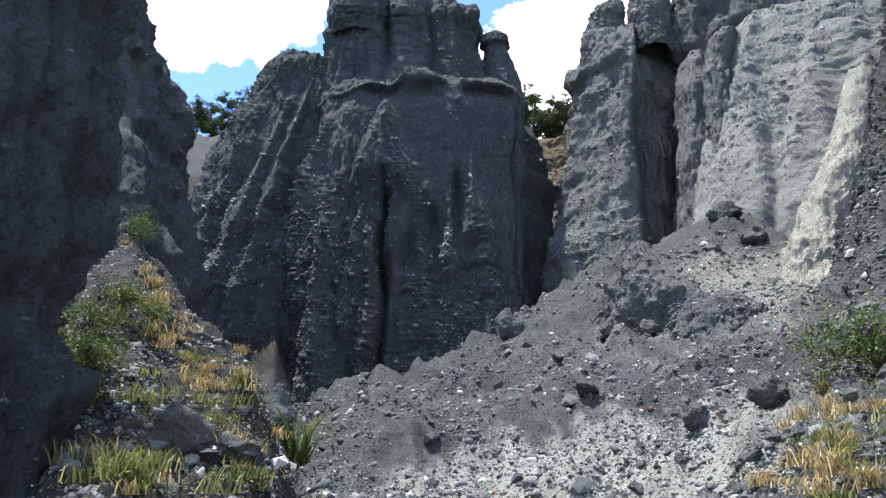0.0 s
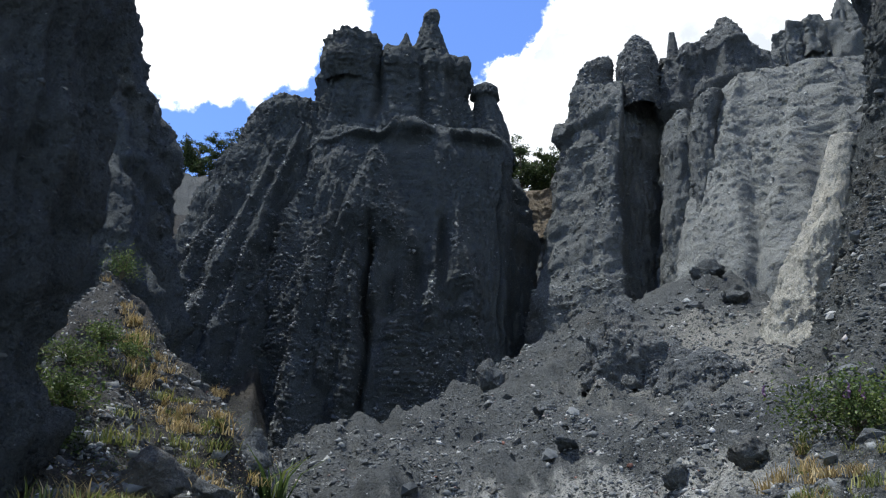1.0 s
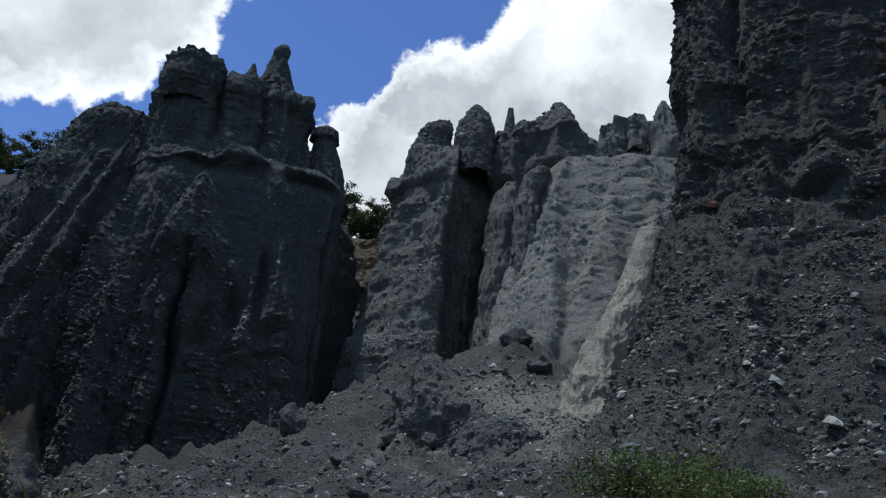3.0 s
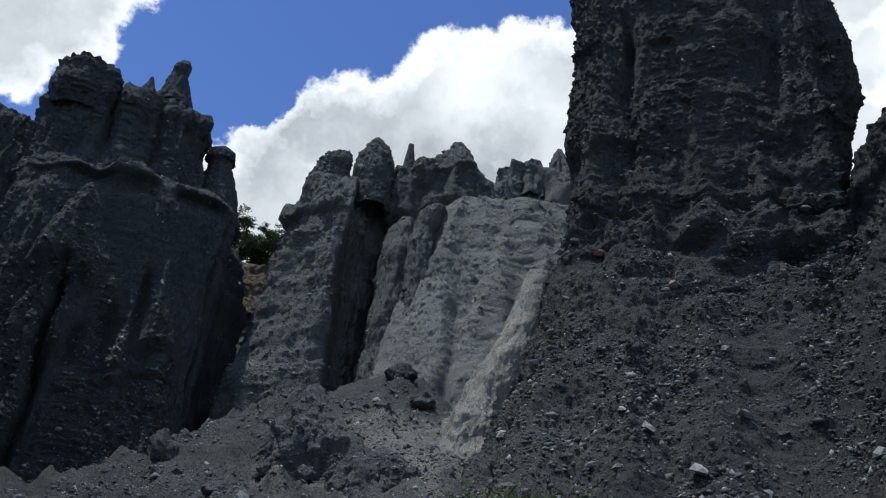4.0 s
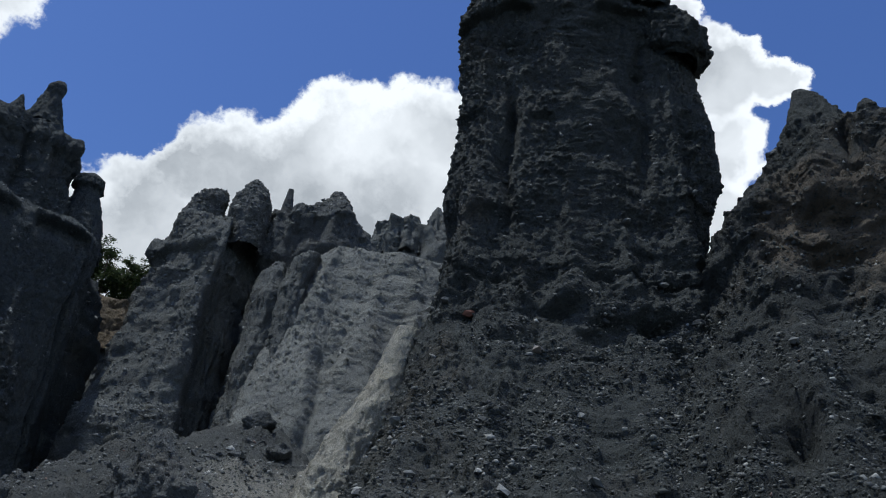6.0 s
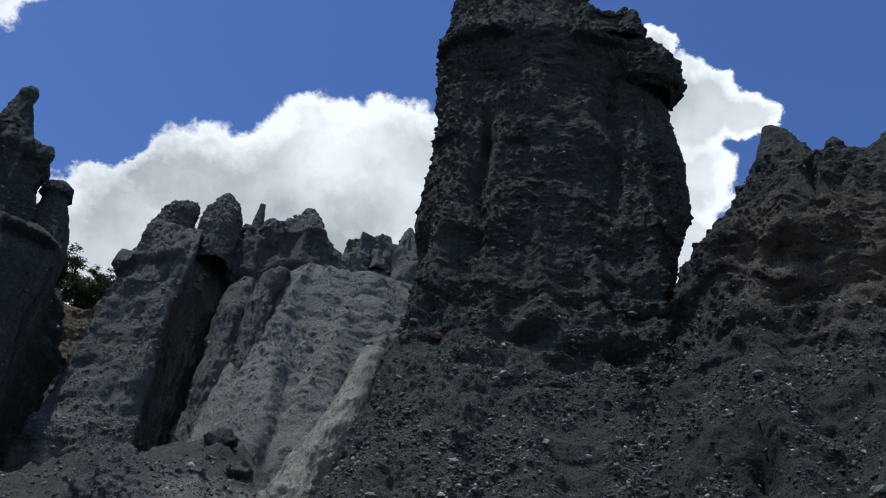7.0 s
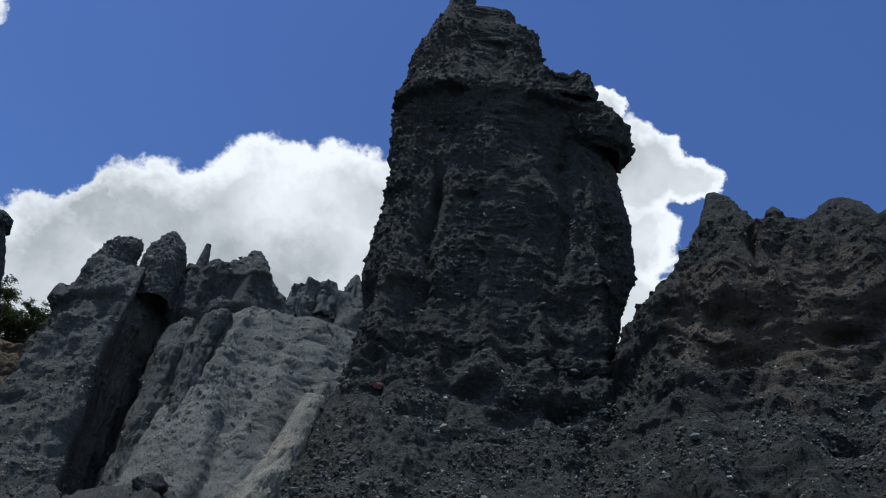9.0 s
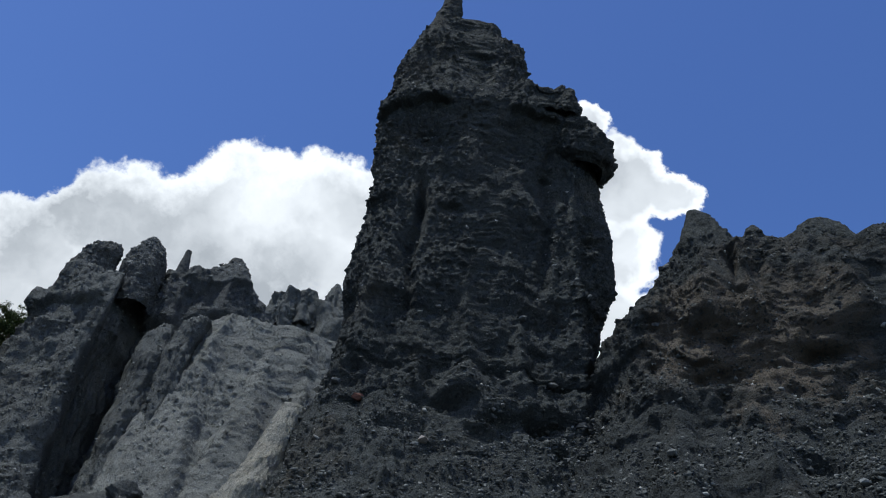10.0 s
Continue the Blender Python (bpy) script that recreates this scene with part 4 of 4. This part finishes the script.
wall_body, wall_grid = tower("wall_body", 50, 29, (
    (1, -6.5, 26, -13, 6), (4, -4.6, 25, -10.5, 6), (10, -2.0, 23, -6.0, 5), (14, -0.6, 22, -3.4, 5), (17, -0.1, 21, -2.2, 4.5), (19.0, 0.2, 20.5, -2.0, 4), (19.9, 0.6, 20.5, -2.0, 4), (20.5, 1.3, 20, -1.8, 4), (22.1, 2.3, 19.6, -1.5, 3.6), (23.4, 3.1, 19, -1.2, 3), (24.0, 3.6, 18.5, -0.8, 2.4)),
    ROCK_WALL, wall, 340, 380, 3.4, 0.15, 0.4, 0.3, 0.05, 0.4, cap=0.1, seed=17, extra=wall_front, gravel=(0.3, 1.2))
for rows, seed in ((((22.6, 2.9, 6.2, -1.1, 1.6), (24.4, 3.4, 5.7, -0.9, 1.2), (25.4, 3.7, 5.0, -0.6, 0.8), (26.1, 3.85, 4.4, -0.25, 0.3)), 1), (((23.2, 5.7, 7.2, -0.8, 0.8), (24.4, 6.15, 6.8, -0.5, 0.5), (24.7, 6.0, 6.9, -0.55, 0.5), (25.2, 6.3, 6.7, -0.25, 0.25)), 2),
                   (((23.2, 7.4, 11.6, -1, 1.2), (24.7, 7.8, 10.4, -0.7, 0.8), (25.5, 8.4, 9.5, -0.3, 0.3)), 3), (((23.2, 10.0, 15, -1, 1.2), (24.6, 10.4, 14, -0.7, 0.8), (25.1, 11, 13, -0.3, 0.3)), 4), (((23.2, 13.6, 19, -1, 1.2), (25.4, 14.5, 17.5, -0.6, 0.8), (26.2, 15.5, 16.2, -0.3, 0.3)), 5)):
    tower("wall_tooth", 50, 29.3, rows, ROCK_PIN, wall, 90, 56, 2.3, 0.25, 1.0, 0.4, 0.05, 0.3, cap=0.1, seed=seed * 3.1)
stones_on("set_gravel", wall, wall_grid, 9000, (0.075, 0.34), DARK_STONES, 53, facing_of(55), 0.0, tilt=2.0)
stones_on("coarse_gravel", wall, wall_grid, 2600, (0.1, 0.34), STONES, 71, facing_of(46), 0.05, keep=lambda p: np.where(p[..., 2] < 9, 1.5, 0.15))
stones_on("foot_gravel", wall, wall_grid, 11000, (0.1, 0.36), FACE_STONES, 74, facing_of(58), 0.0, patch=0.9, keep=lambda p: (smooth(18.5, 15, p[..., 2]) * (0.2 + smooth(4, 8, p[..., 2])) + 0.15) * (p[..., 1] > 5), power=2.6)

# ---- shaded wall on the other side ----
left_wall = thing("shaded_wall_rock", "dark shaded rock wall with brown earth seams", "rock wall")
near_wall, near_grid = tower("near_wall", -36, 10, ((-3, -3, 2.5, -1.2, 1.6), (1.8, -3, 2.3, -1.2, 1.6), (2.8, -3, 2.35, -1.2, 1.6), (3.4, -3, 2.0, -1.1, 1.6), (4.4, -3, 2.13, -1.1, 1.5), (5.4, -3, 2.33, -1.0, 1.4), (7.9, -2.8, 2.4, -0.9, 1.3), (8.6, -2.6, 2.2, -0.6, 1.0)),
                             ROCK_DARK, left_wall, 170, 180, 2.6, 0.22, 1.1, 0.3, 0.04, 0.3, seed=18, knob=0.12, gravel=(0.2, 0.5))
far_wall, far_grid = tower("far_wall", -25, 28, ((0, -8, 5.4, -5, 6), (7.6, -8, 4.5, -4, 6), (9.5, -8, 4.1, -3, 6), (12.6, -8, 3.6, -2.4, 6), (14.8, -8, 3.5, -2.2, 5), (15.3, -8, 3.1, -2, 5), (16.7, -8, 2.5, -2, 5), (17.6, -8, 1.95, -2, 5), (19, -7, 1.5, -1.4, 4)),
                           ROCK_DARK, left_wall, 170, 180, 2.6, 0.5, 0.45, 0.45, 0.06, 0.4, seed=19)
stones_on("set_gravel", left_wall, far_grid, 3500, (0.06, 0.4), DARK_STONES, 54, facing_of(-25), 0.12)
stones_on("set_gravel", left_wall, near_grid, 2500, (0.03, 0.25), DARK_STONES, 55, facing_of(-20), 0.2)

tower("outcrop", -21.2, 24, ((2, -3.4, 2.6, -2.4, 2), (5, -2.6, 1.9, -1.8, 1.8), (8.0, -2.0, 1.4, -1.2, 1.5), (9.0, -2.2, 1.0, -1.0, 1.4), (11.2, -1.8, 0.6, -0.8, 1.2), (12.2, -1.5, 0.0, -0.3, 0.8)), ROCK_DARK, left_wall, 110, 100, 2.4, 0.5, 0.8, 0.5, 0.1, 0.4, seed=27)

# the pinnacle's sunlit left flank as a separate mass, its light painted in
sun_flank = thing("talus_fan", "sunlit flank of the pinnacle foot, its light painted in pale tan", "talus")
sun_flank_body, sun_flank_grid = tower("sun_flank_body", 24, 28.5, ((1, -5.0, 1.5, -7.5, 4), (3, -4.0, 1.2, -5.8, 4), (6.6, -2.4, 1.2, -3.2, 3.5), (8.6, -1.2, 1.5, -1.6, 3), (10.4, -0.4, 1.8, -0.9, 2.8), (12.3, 0.5, 2.2, -0.4, 2.5), (13.9, 1.2, 2.5, 0, 2), (15.6, 1.8, 2.7, 0.4, 1.6)),
                           FLANK_SUNLIT, sun_flank, 160, 170, 2.2, 0.15, 0.8, 0.25, 0.03, 0.2, seed=28, cap=0.1, gravel=(0.26, 0.9))
stones_on("set_gravel", sun_flank, sun_flank_grid, 2500, (0.05, 0.3), PALE_STONES, 63, facing_of(24), 0.1)

# ---- loose stones of the scree ----
def seen_scree(p):
    az, r = np.degrees(np.arctan2(p[..., 0], p[..., 1])), np.hypot(p[..., 0], p[..., 1])
    return (0.12 + smooth(-26, -20, az) * smooth(30, 24, az)) * smooth(38, 30, r) / (5 + r)


stones_on("loose_gravel", ground, ground_grid, 42000, (0.06, 0.34), STONES, 61, None, 0.02, "loose grey angular stones", 0.7, keep=seen_scree, power=2.4)
stones_on("clods", ground, ground_grid, 2400, (0.14, 0.55), BOULDER, 62, None, 0.12, "crumbly dark clods of gravel", 1.2, keep=seen_scree, shape=ICO, sides=ICO_FACES, power=2.0)


# ---- boulders ----
def rock_mesh(name, size, seed, mat, cuts=3, rough=0.32, flat=False):
    """A rough block: a fine ball cut by noise, with flattened faces."""
    bm = bmesh.new()
    bmesh.ops.create_icosphere(bm, subdivisions=cuts, radius=1.0)
    v = np.array([p.co[:] for p in bm.verts])
    f = np.array([[c.index for c in q.verts] for q in bm.faces])
    bm.free()
    rng = np.random.default_rng(seed)
    for _ in range(9):
        n = rng.normal(size=3)
        n /= np.linalg.norm(n)
        over = np.clip(v @ n - rng.uniform(0.4, 0.75), 0, None)
        v = v - over[:, None] * n * 0.85
    o = seed * 3.7
    v = v * (1 + rough * fbm(v[:, 0] * 1.3 + o, v[:, 1] * 1.3, v[:, 2] * 1.3, 4, 0.5))[:, None]
    v = v * (1 + 0.16 * np.abs(fbm(v[:, 0] * 3.5 + o, v[:, 1] * 3.5, v[:, 2] * 3.5, 4, 0.6)))[:, None]
    v[:, :2] *= (1.12 - 0.3 * smooth(-1, 1.2, v[:, 2]))[:, None]
    return mesh_of(name, v * np.array(size) / 2, f, mat, flat)


def boulder(az, el, size, seed, label, turn=0, dist=None):
    p = on_ground(az, el)
    if dist:
        p = np.array([dist * math.sin(radians(az)), dist * math.cos(radians(az)), 0])
        p[2] = ground_height(p[0], p[1])
    ob = tagged(new("boulder", rock_mesh("boulder", size, seed, BOULDER, 4)), label, "boulder", "boulders on the scree")
    ob.matrix_world = pose(p[0], p[1], p[2] + size[2] * 0.22, 0, 0, turn)
    return ob


boulder(19.0, 0, (1.5, 1.2, 1.0), 1, "large dark conglomerate boulder resting on the scree", 10, 34.5)
boulder(20.9, 0, (1.3, 1.1, 0.95), 2, "squarish dark boulder with a shaded overhang", 40, 32.5)


def crag(az, el, tall, wide, seed, lean, label):
    """A broken clod that stands up from the slope."""
    p = on_ground(az, el)
    z = p[2]
    ob = thing("conglomerate_clod", label, "boulder", "", "boulders on the scree")
    rows = ((z - 0.9, -wide, wide, -wide * 0.8, wide * 0.9), (z + 0.2 * tall, -0.75 * wide, 0.72 * wide, -0.62 * wide, 0.7 * wide), (z + 0.6 * tall, -0.42 * wide, 0.42 * wide, -0.4 * wide, 0.4 * wide),
            (z + 0.9 * tall, -0.2 * wide, 0.2 * wide, -0.16 * wide, 0.2 * wide), (z + tall, -0.1 * wide, 0.08 * wide, -0.06 * wide, 0.08 * wide))
    ob2, g = tower("clod_body", az, float(np.hypot(p[0], p[1])), rows, BOULDER, ob, 110, 80, 2.2, 0.3, 0.9, 0.4, 0.06, 0.15, lean, 0.08, seed, knob=0.16, fine=0.1)
    stones_on("set_gravel", ob, g, 700, (0.05, 0.24), STONES, int(seed * 7), facing_of(az), 0.05)


crag(13.6, 12.4, 2.2, 1.6, 61, -0.06, "upright dark clod of conglomerate with a pointed top")
crag(15.9, 12.3, 0.9, 1.1, 62, 0.1, "broken dark clod beside a taller pointed one")
crag(18.4, 11.7, 0.8, 1.5, 63, 0.0, "low brown-capped clod half buried in gravel")
boulder(13.0, 12.0, (1.0, 0.9, 0.8), 5, "dark clod with a brown weathered top", 15)
boulder(8.0, 9.6, (0.8, 0.7, 0.55), 7, "small dark boulder on the gravel slope", 5)
boulder(4.2, 11.2, (1.1, 0.9, 1.2), 8, "grey boulder at the crest of the scree", 0)
boulder(9.3, 7.3, (0.7, 0.6, 0.45), 9, "small dark boulder on the gravel slope", 50)
boulder(16.2, 5.2, (0.6, 0.5, 0.45), 10, "rusty brown boulder on pale silt", 50)
boulder(20.5, 6.6, (0.9, 0.8, 0.5), 12, "flat grey slab of rock in the gully", 20)
boulder(-16.6, 4.0, (1.1, 1.0, 0.8), 13, "dark boulder among grass tufts", 20)
boulder(-13.0, 3.4, (0.6, 0.5, 0.4), 14, "grey boulder among grass tufts", 60)
boulder(-10.8, 6.0, (0.8, 0.8, 0.8), 15, "dark clod at the edge of the grassy bank", 60)


# ---- larger single stones ----
def single_stones(parent, grid, n, size, seed, facing=None, keep=None, mat=STONES):
    rng = np.random.default_rng(seed)
    kinds = [rock_mesh("stone", (1.2, 1.0, 0.7), seed * 10 + k, mat, 1, 0.3, True) for k in range(6)]
    spot, normal = pick_spots(grid, n, rng, facing, 0.5, keep)
    for k in range(n):
        r = rng.uniform(0.3, 1) ** 2 * (size[1] - size[0]) + size[0]
        ob = child("stone", kinds[k % 6], parent)
        q = spot[k] + normal[k] * 0.1 * r
        ob.matrix_basis = pose(*q, *rng.uniform(-25, 25, 2), rng.uniform(0, 360)) @ Matrix.Scale(r, 4)


# ---- plants ----
def blades(spots, per, height, spread, rng, width=0.012):
    """Bent tapering blades in tufts: corners and faces."""
    n = len(spots) * per
    base = np.repeat(np.asarray(spots), per, 0) + np.column_stack([rng.normal(0, spread, (n, 2)), np.zeros(n)])
    a, h = rng.uniform(0, 2 * math.pi, n), rng.uniform(0.5, 1.1, n) * height
    out = np.column_stack([np.cos(a), np.sin(a), 0 * a])
    side = np.column_stack([-np.sin(a), np.cos(a), 0 * a]) * width
    bend = rng.uniform(0.2, 1.1, n)[:, None] * h[:, None]
    up = np.array([0, 0, 1.0])
    mid, tip = base + out * bend * 0.4 + up * (h * 0.6)[:, None], base + out * bend + up * (h * rng.uniform(0.7, 1, n))[:, None]
    v = np.stack([base - side, base + side, mid + side * 0.8, mid - side * 0.8, tip + side * 0.15, tip - side * 0.15], 1).reshape(-1, 3)
    k = 6 * np.arange(n)[:, None]
    return v, np.concatenate([k + np.array([0, 1, 2, 3]), k + np.array([3, 2, 4, 5])])


def leaves(centres, size, rng, flat=0.5):
    n = len(centres)
    a = rng.normal(size=(n, 3)) * (1, 1, flat)
    a /= np.linalg.norm(a, axis=1)[:, None]
    b = np.cross(a, rng.normal(size=(n, 3)))
    b /= np.linalg.norm(b, axis=1)[:, None]
    s = (size * rng.uniform(0.6, 1.3, n))[:, None]
    c = np.asarray(centres)
    v = np.stack([c - a * s, c + b * s * 0.45 - a * s * 0.1, c + a * s, c - b * s * 0.45 - a * s * 0.1], 1).reshape(-1, 3)
    return v, 4 * np.arange(n)[:, None] + np.arange(4)


def tube(points, radii, sides=7):
    p, r = np.asarray(points, float), np.asarray(radii, float)
    a = np.linspace(0, 2 * math.pi, sides, endpoint=False)
    way = np.gradient(p, axis=0)
    way /= np.linalg.norm(way, axis=1)[:, None]
    u = np.cross(way, (0.3, 0.9, 0.1))
    u /= np.linalg.norm(u, axis=1)[:, None]
    w = np.cross(way, u)
    v = p[:, None] + r[:, None, None] * (np.cos(a)[None, :, None] * u[:, None] + np.sin(a)[None, :, None] * w[:, None])
    return v.reshape(-1, 3), grid_faces(len(p), sides, True)


def joined(pieces):
    vs, fs, n = [], [], 0
    for v, f in pieces:
        vs.append(v), fs.append(f + n)
        n += len(v)
    return np.concatenate(vs), np.concatenate(fs)


def tree(seed, label, height=4.5, spread=1.7):
    rng = np.random.default_rng(seed)
    ob = thing("tree", label, "tree", "", "trees above the gully")
    t = np.linspace(0, 1, 8)
    lean = rng.normal(0, 0.25, 2)
    stem = np.column_stack([lean[0] * t**2 + 0.08 * np.sin(t * 5), lean[1] * t**2, t * height * 0.75])
    child("trunk", mesh_of("trunk", *tube(stem, 0.13 * (1 - 0.8 * t)), BARK), ob)
    limbs, tips = [], [stem[-1]]
    for k in range(9):
        s = stem[rng.integers(2, 7)]
        a, up = rng.uniform(0, 6.28), rng.uniform(0.35, 1.1)
        e = s + np.array([math.cos(a) * spread * rng.uniform(0.5, 0.9), math.sin(a) * spread * rng.uniform(0.5, 0.9), up])
        q = s + (e - s) * t[:, None] + np.array([0, 0, 0.25]) * np.sin(t * 3.14)[:, None]
        limbs.append(tube(q, 0.05 * (1 - 0.75 * t), 5))
        tips += [e, s + (e - s) * 0.6]
    child("limb", mesh_of("limb", *joined(limbs), BARK), ob)
    c = []
    for e in tips:
        for _ in range(3):
            m = e + rng.normal(0, 0.3, 3)
            d = rng.normal(size=(75, 3))
            c.append(m + d / np.linalg.norm(d, axis=1)[:, None] * rng.uniform(0.12, 0.5, (75, 1)) * (1, 1, 0.65))
    child("crown", mesh_of("crown", *leaves(np.concatenate(c), 0.1, rng), LEAF_TREE, True), ob)
    return ob


def shrub(name, label, at, radius, height, count, seed, leaf=0.05, paint=None, flowers=0):
    rng = np.random.default_rng(seed)
    ob = thing(name, label, "shrub")
    t = np.linspace(0, 1, 5)
    stems, c = [], []
    for k in range(26):
        a, d = rng.uniform(0, 6.28), radius * rng.uniform(0.2, 1.0)
        e = np.array([math.cos(a) * d, math.sin(a) * d, height * rng.uniform(0.45, 1.0) * (1 - 0.4 * (d / radius) ** 2)])
        q = e * t[:, None] * np.column_stack([t, t, np.ones(5)]) + rng.normal(0, 0.02, (5, 3))
        stems.append(tube(q, 0.012 * (1 - 0.7 * t), 4))
        m = count // 26
        c.append(q[4] * rng.uniform(0.45, 1.0, (m, 1)) + rng.normal(0, 0.1 * radius + 0.05, (m, 3)))
    child("stem", mesh_of("stem", *joined(stems), BARK), ob)
    child("foliage", mesh_of("foliage", *leaves(np.concatenate(c), leaf, rng, 0.8), paint or LEAF_SHRUB, True), ob)
    for k in range(flowers):
        e = c[k % 26][rng.integers(0, 20)] + np.array([0, 0, 0.1])
        q = e + np.column_stack([rng.normal(0, 0.015, (7, 2)), np.linspace(-0.1, 0.14, 7)])
        child("flower", mesh_of("flower", *tube(q, (0.012, 0.026, 0.024, 0.026, 0.018, 0.015, 0.003), 6), PETAL, True), ob, "pale purple flower spike")
    ob.location = at
    return ob


def ground_at(az, r, lift=0.0):
    x, y = r * math.sin(radians(az)), r * math.cos(radians(az))
    return Vector((x, y, float(ground_height(np.array(x), np.array(y))) + lift))


first = tree(5, "dark green bushy tree on the brown bank above the gully", 5.0, 2.0)
first.location = ground_at(8.3, 60)
second = tree(6, "sparse dark green tree with an open crown", 5.5, 1.6)
second.location = ground_at(5.2, 58)
rng = np.random.default_rng(3)
for src, az, r, s in ((first, 6.6, 59, 1.0), (second, 6.0, 61, 1.0), (first, 9.3, 61, 0.85), (second, 7.4, 62, 0.9), (first, 10.3, 62, 0.85), (first, 4.2, 60, 1.0), (second, 8.9, 58, 0.7),
                      (first, -18.2, 60, 0.7), (second, -17.2, 61, 0.75), (first, -16.2, 60, 0.75), (first, -15.2, 61, 0.8), (second, -14.4, 60, 0.8), (first, -19.3, 62, 0.7), (first, -13.4, 61, 0.8)):
    copy_thing(src, Matrix.Translation(ground_at(az, r)) @ pose(0, 0, 0, 0, 0, rng.uniform(0, 360)) @ Matrix.Scale(s, 4))

shrub("flowering_shrub", "green shrub with pale purple flower spikes on the gravel bank", Vector(on_ground(26.6, 7.9)), 1.3, 1.05, 4200, 21, 0.04, None, 14)
shrub("flowering_shrub", "green shrub with pale purple flower spikes on the gravel bank", Vector(on_ground(30.4, 8.4)), 1.2, 1.0, 3400, 22, 0.04, None, 9)
shrub("low_shrub", "low yellow-green shrub spreading over gravel", Vector(on_ground(33.8, 8.0)), 0.9, 0.6, 1900, 23, 0.035)
for az, el, radius, height, n, seed in ((-20.2, 16.6, 0.5, 0.8, 900, 31), (-22.3, 11.2, 0.5, 0.4, 1100, 32), (-22.6, 8.5, 0.55, 0.4, 1300, 33), (-18.9, 11.8, 0.4, 0.3, 700, 34), (-20.8, 12.6, 0.45, 0.35, 900, 35), (-22.8, 6.4, 0.4, 0.35, 900, 36)):
    shrub("leafy_shrub", "bright green leafy shrub on the stony bank", Vector(on_ground(az, el)), radius * 1.1, height * 1.1, int(n * 1.3), seed, 0.032)


def grass(name, label, patches, per, height, paint, seed, width=0.007):
    """Tufts over patches of the bank: azimuth and elevation ranges and a number of tufts."""
    rng = np.random.default_rng(seed)
    spots = [on_ground(rng.normal((a + b) / 2, (b - a) / 3.2), rng.normal((lo + hi) / 2, (hi - lo) / 3.2)) for a, b, lo, hi, n in patches for _ in range(int(n * 0.42))]
    pieces = [blades([q], int(per * rng.uniform(0.4, 1.6)), height * rng.uniform(0.5, 1.5), 0.09 * rng.uniform(0.5, 1.5), rng, width) for q in spots]
    v, f = joined(pieces)
    tagged(new(name, mesh_of(name, v, f, paint, True)), label, "grass", "", "stuff")


grass("dry_grass", "dry straw-coloured grass tufts on the stony bank", (
    (-20, -18, 11, 15.5, 34), (-19, -16, 9, 12, 26), (-16.5, -12.5, 6.5, 9.5, 40), (-22, -17, 1.2, 4, 20), (-15, -11, 2, 6, 16), (-11.2, -9.8, 4.6, 6.6, 12), (-15.2, -13, 9, 10.4, 10), (-22, -19, 17, 20, 10),
    (20, 27, 1, 4.5, 46), (22, 27, 4.5, 7, 26)), 50, 0.21, GRASS_DRY, 71, 0.008)
grass("green_grass", "yellow-green grass tufts on the stony bank", (
    (-21.5, -17.5, 11, 13.5, 26), (-18, -15, 8, 10, 16), (-16, -12, 5.5, 8.5, 26), (-22, -17.5, 1.2, 3.4, 26), (-13.5, -11, 1, 3, 10), (-20.5, -18, 6.5, 8, 10), (22, 27, 1, 6.5, 40), (24, 34, 6, 8.5, 40)), 50, 0.19, GRASS_GREEN, 72, 0.008)
litter_rng = np.random.default_rng(77)
for name, label, paint, n in (("low_herbs", "low olive herbs creeping over the stony bank", LEAF_SHRUB, 110), ("dead_stalks", "brown dead stalks and litter on the stony bank", GRASS_DRY, 70)):
    spots = [on_ground(litter_rng.uniform(-23, -9.8), litter_rng.uniform(1, 14)) for _ in range(n)] + [on_ground(litter_rng.uniform(20, 34), litter_rng.uniform(1, 8)) for _ in range(n // 3)]
    dots = np.concatenate([q + litter_rng.normal(0, 0.2, (40, 3)) * (1, 1, 0.3) + (0, 0, 0.04) for q in spots])
    tagged(new(name, mesh_of(name, *leaves(dots, 0.014, litter_rng, 0.6), paint, True)), label, "plants", "", "stuff")
flax = thing("flax_plant", "upright dark green flax plant with stiff sword leaves", "plant")
child("leaf_clump", mesh_of("leaf_clump", *blades([(0, 0, 0)], 46, 1.1, 0.1, np.random.default_rng(8), 0.03), LEAF_SHRUB, True), flax)
flax.location = on_ground(-9.4, 3.0)

single_stones(ground, ground_grid, 240, (0.14, 0.45), 81, None, lambda p: 1.0 / (6 + np.hypot(p[..., 0], p[..., 1])))
single_stones(pinnacle, shaft_grid, 150, (0.18, 0.55), 82, facing_of(33), lambda p: np.where(p[..., 2] < 17, 1.0, 0.15))
single_stones(wall, wall_grid, 90, (0.18, 0.5), 83, facing_of(46), lambda p: np.where(p[..., 2] < 20, 1.0, 0.2))
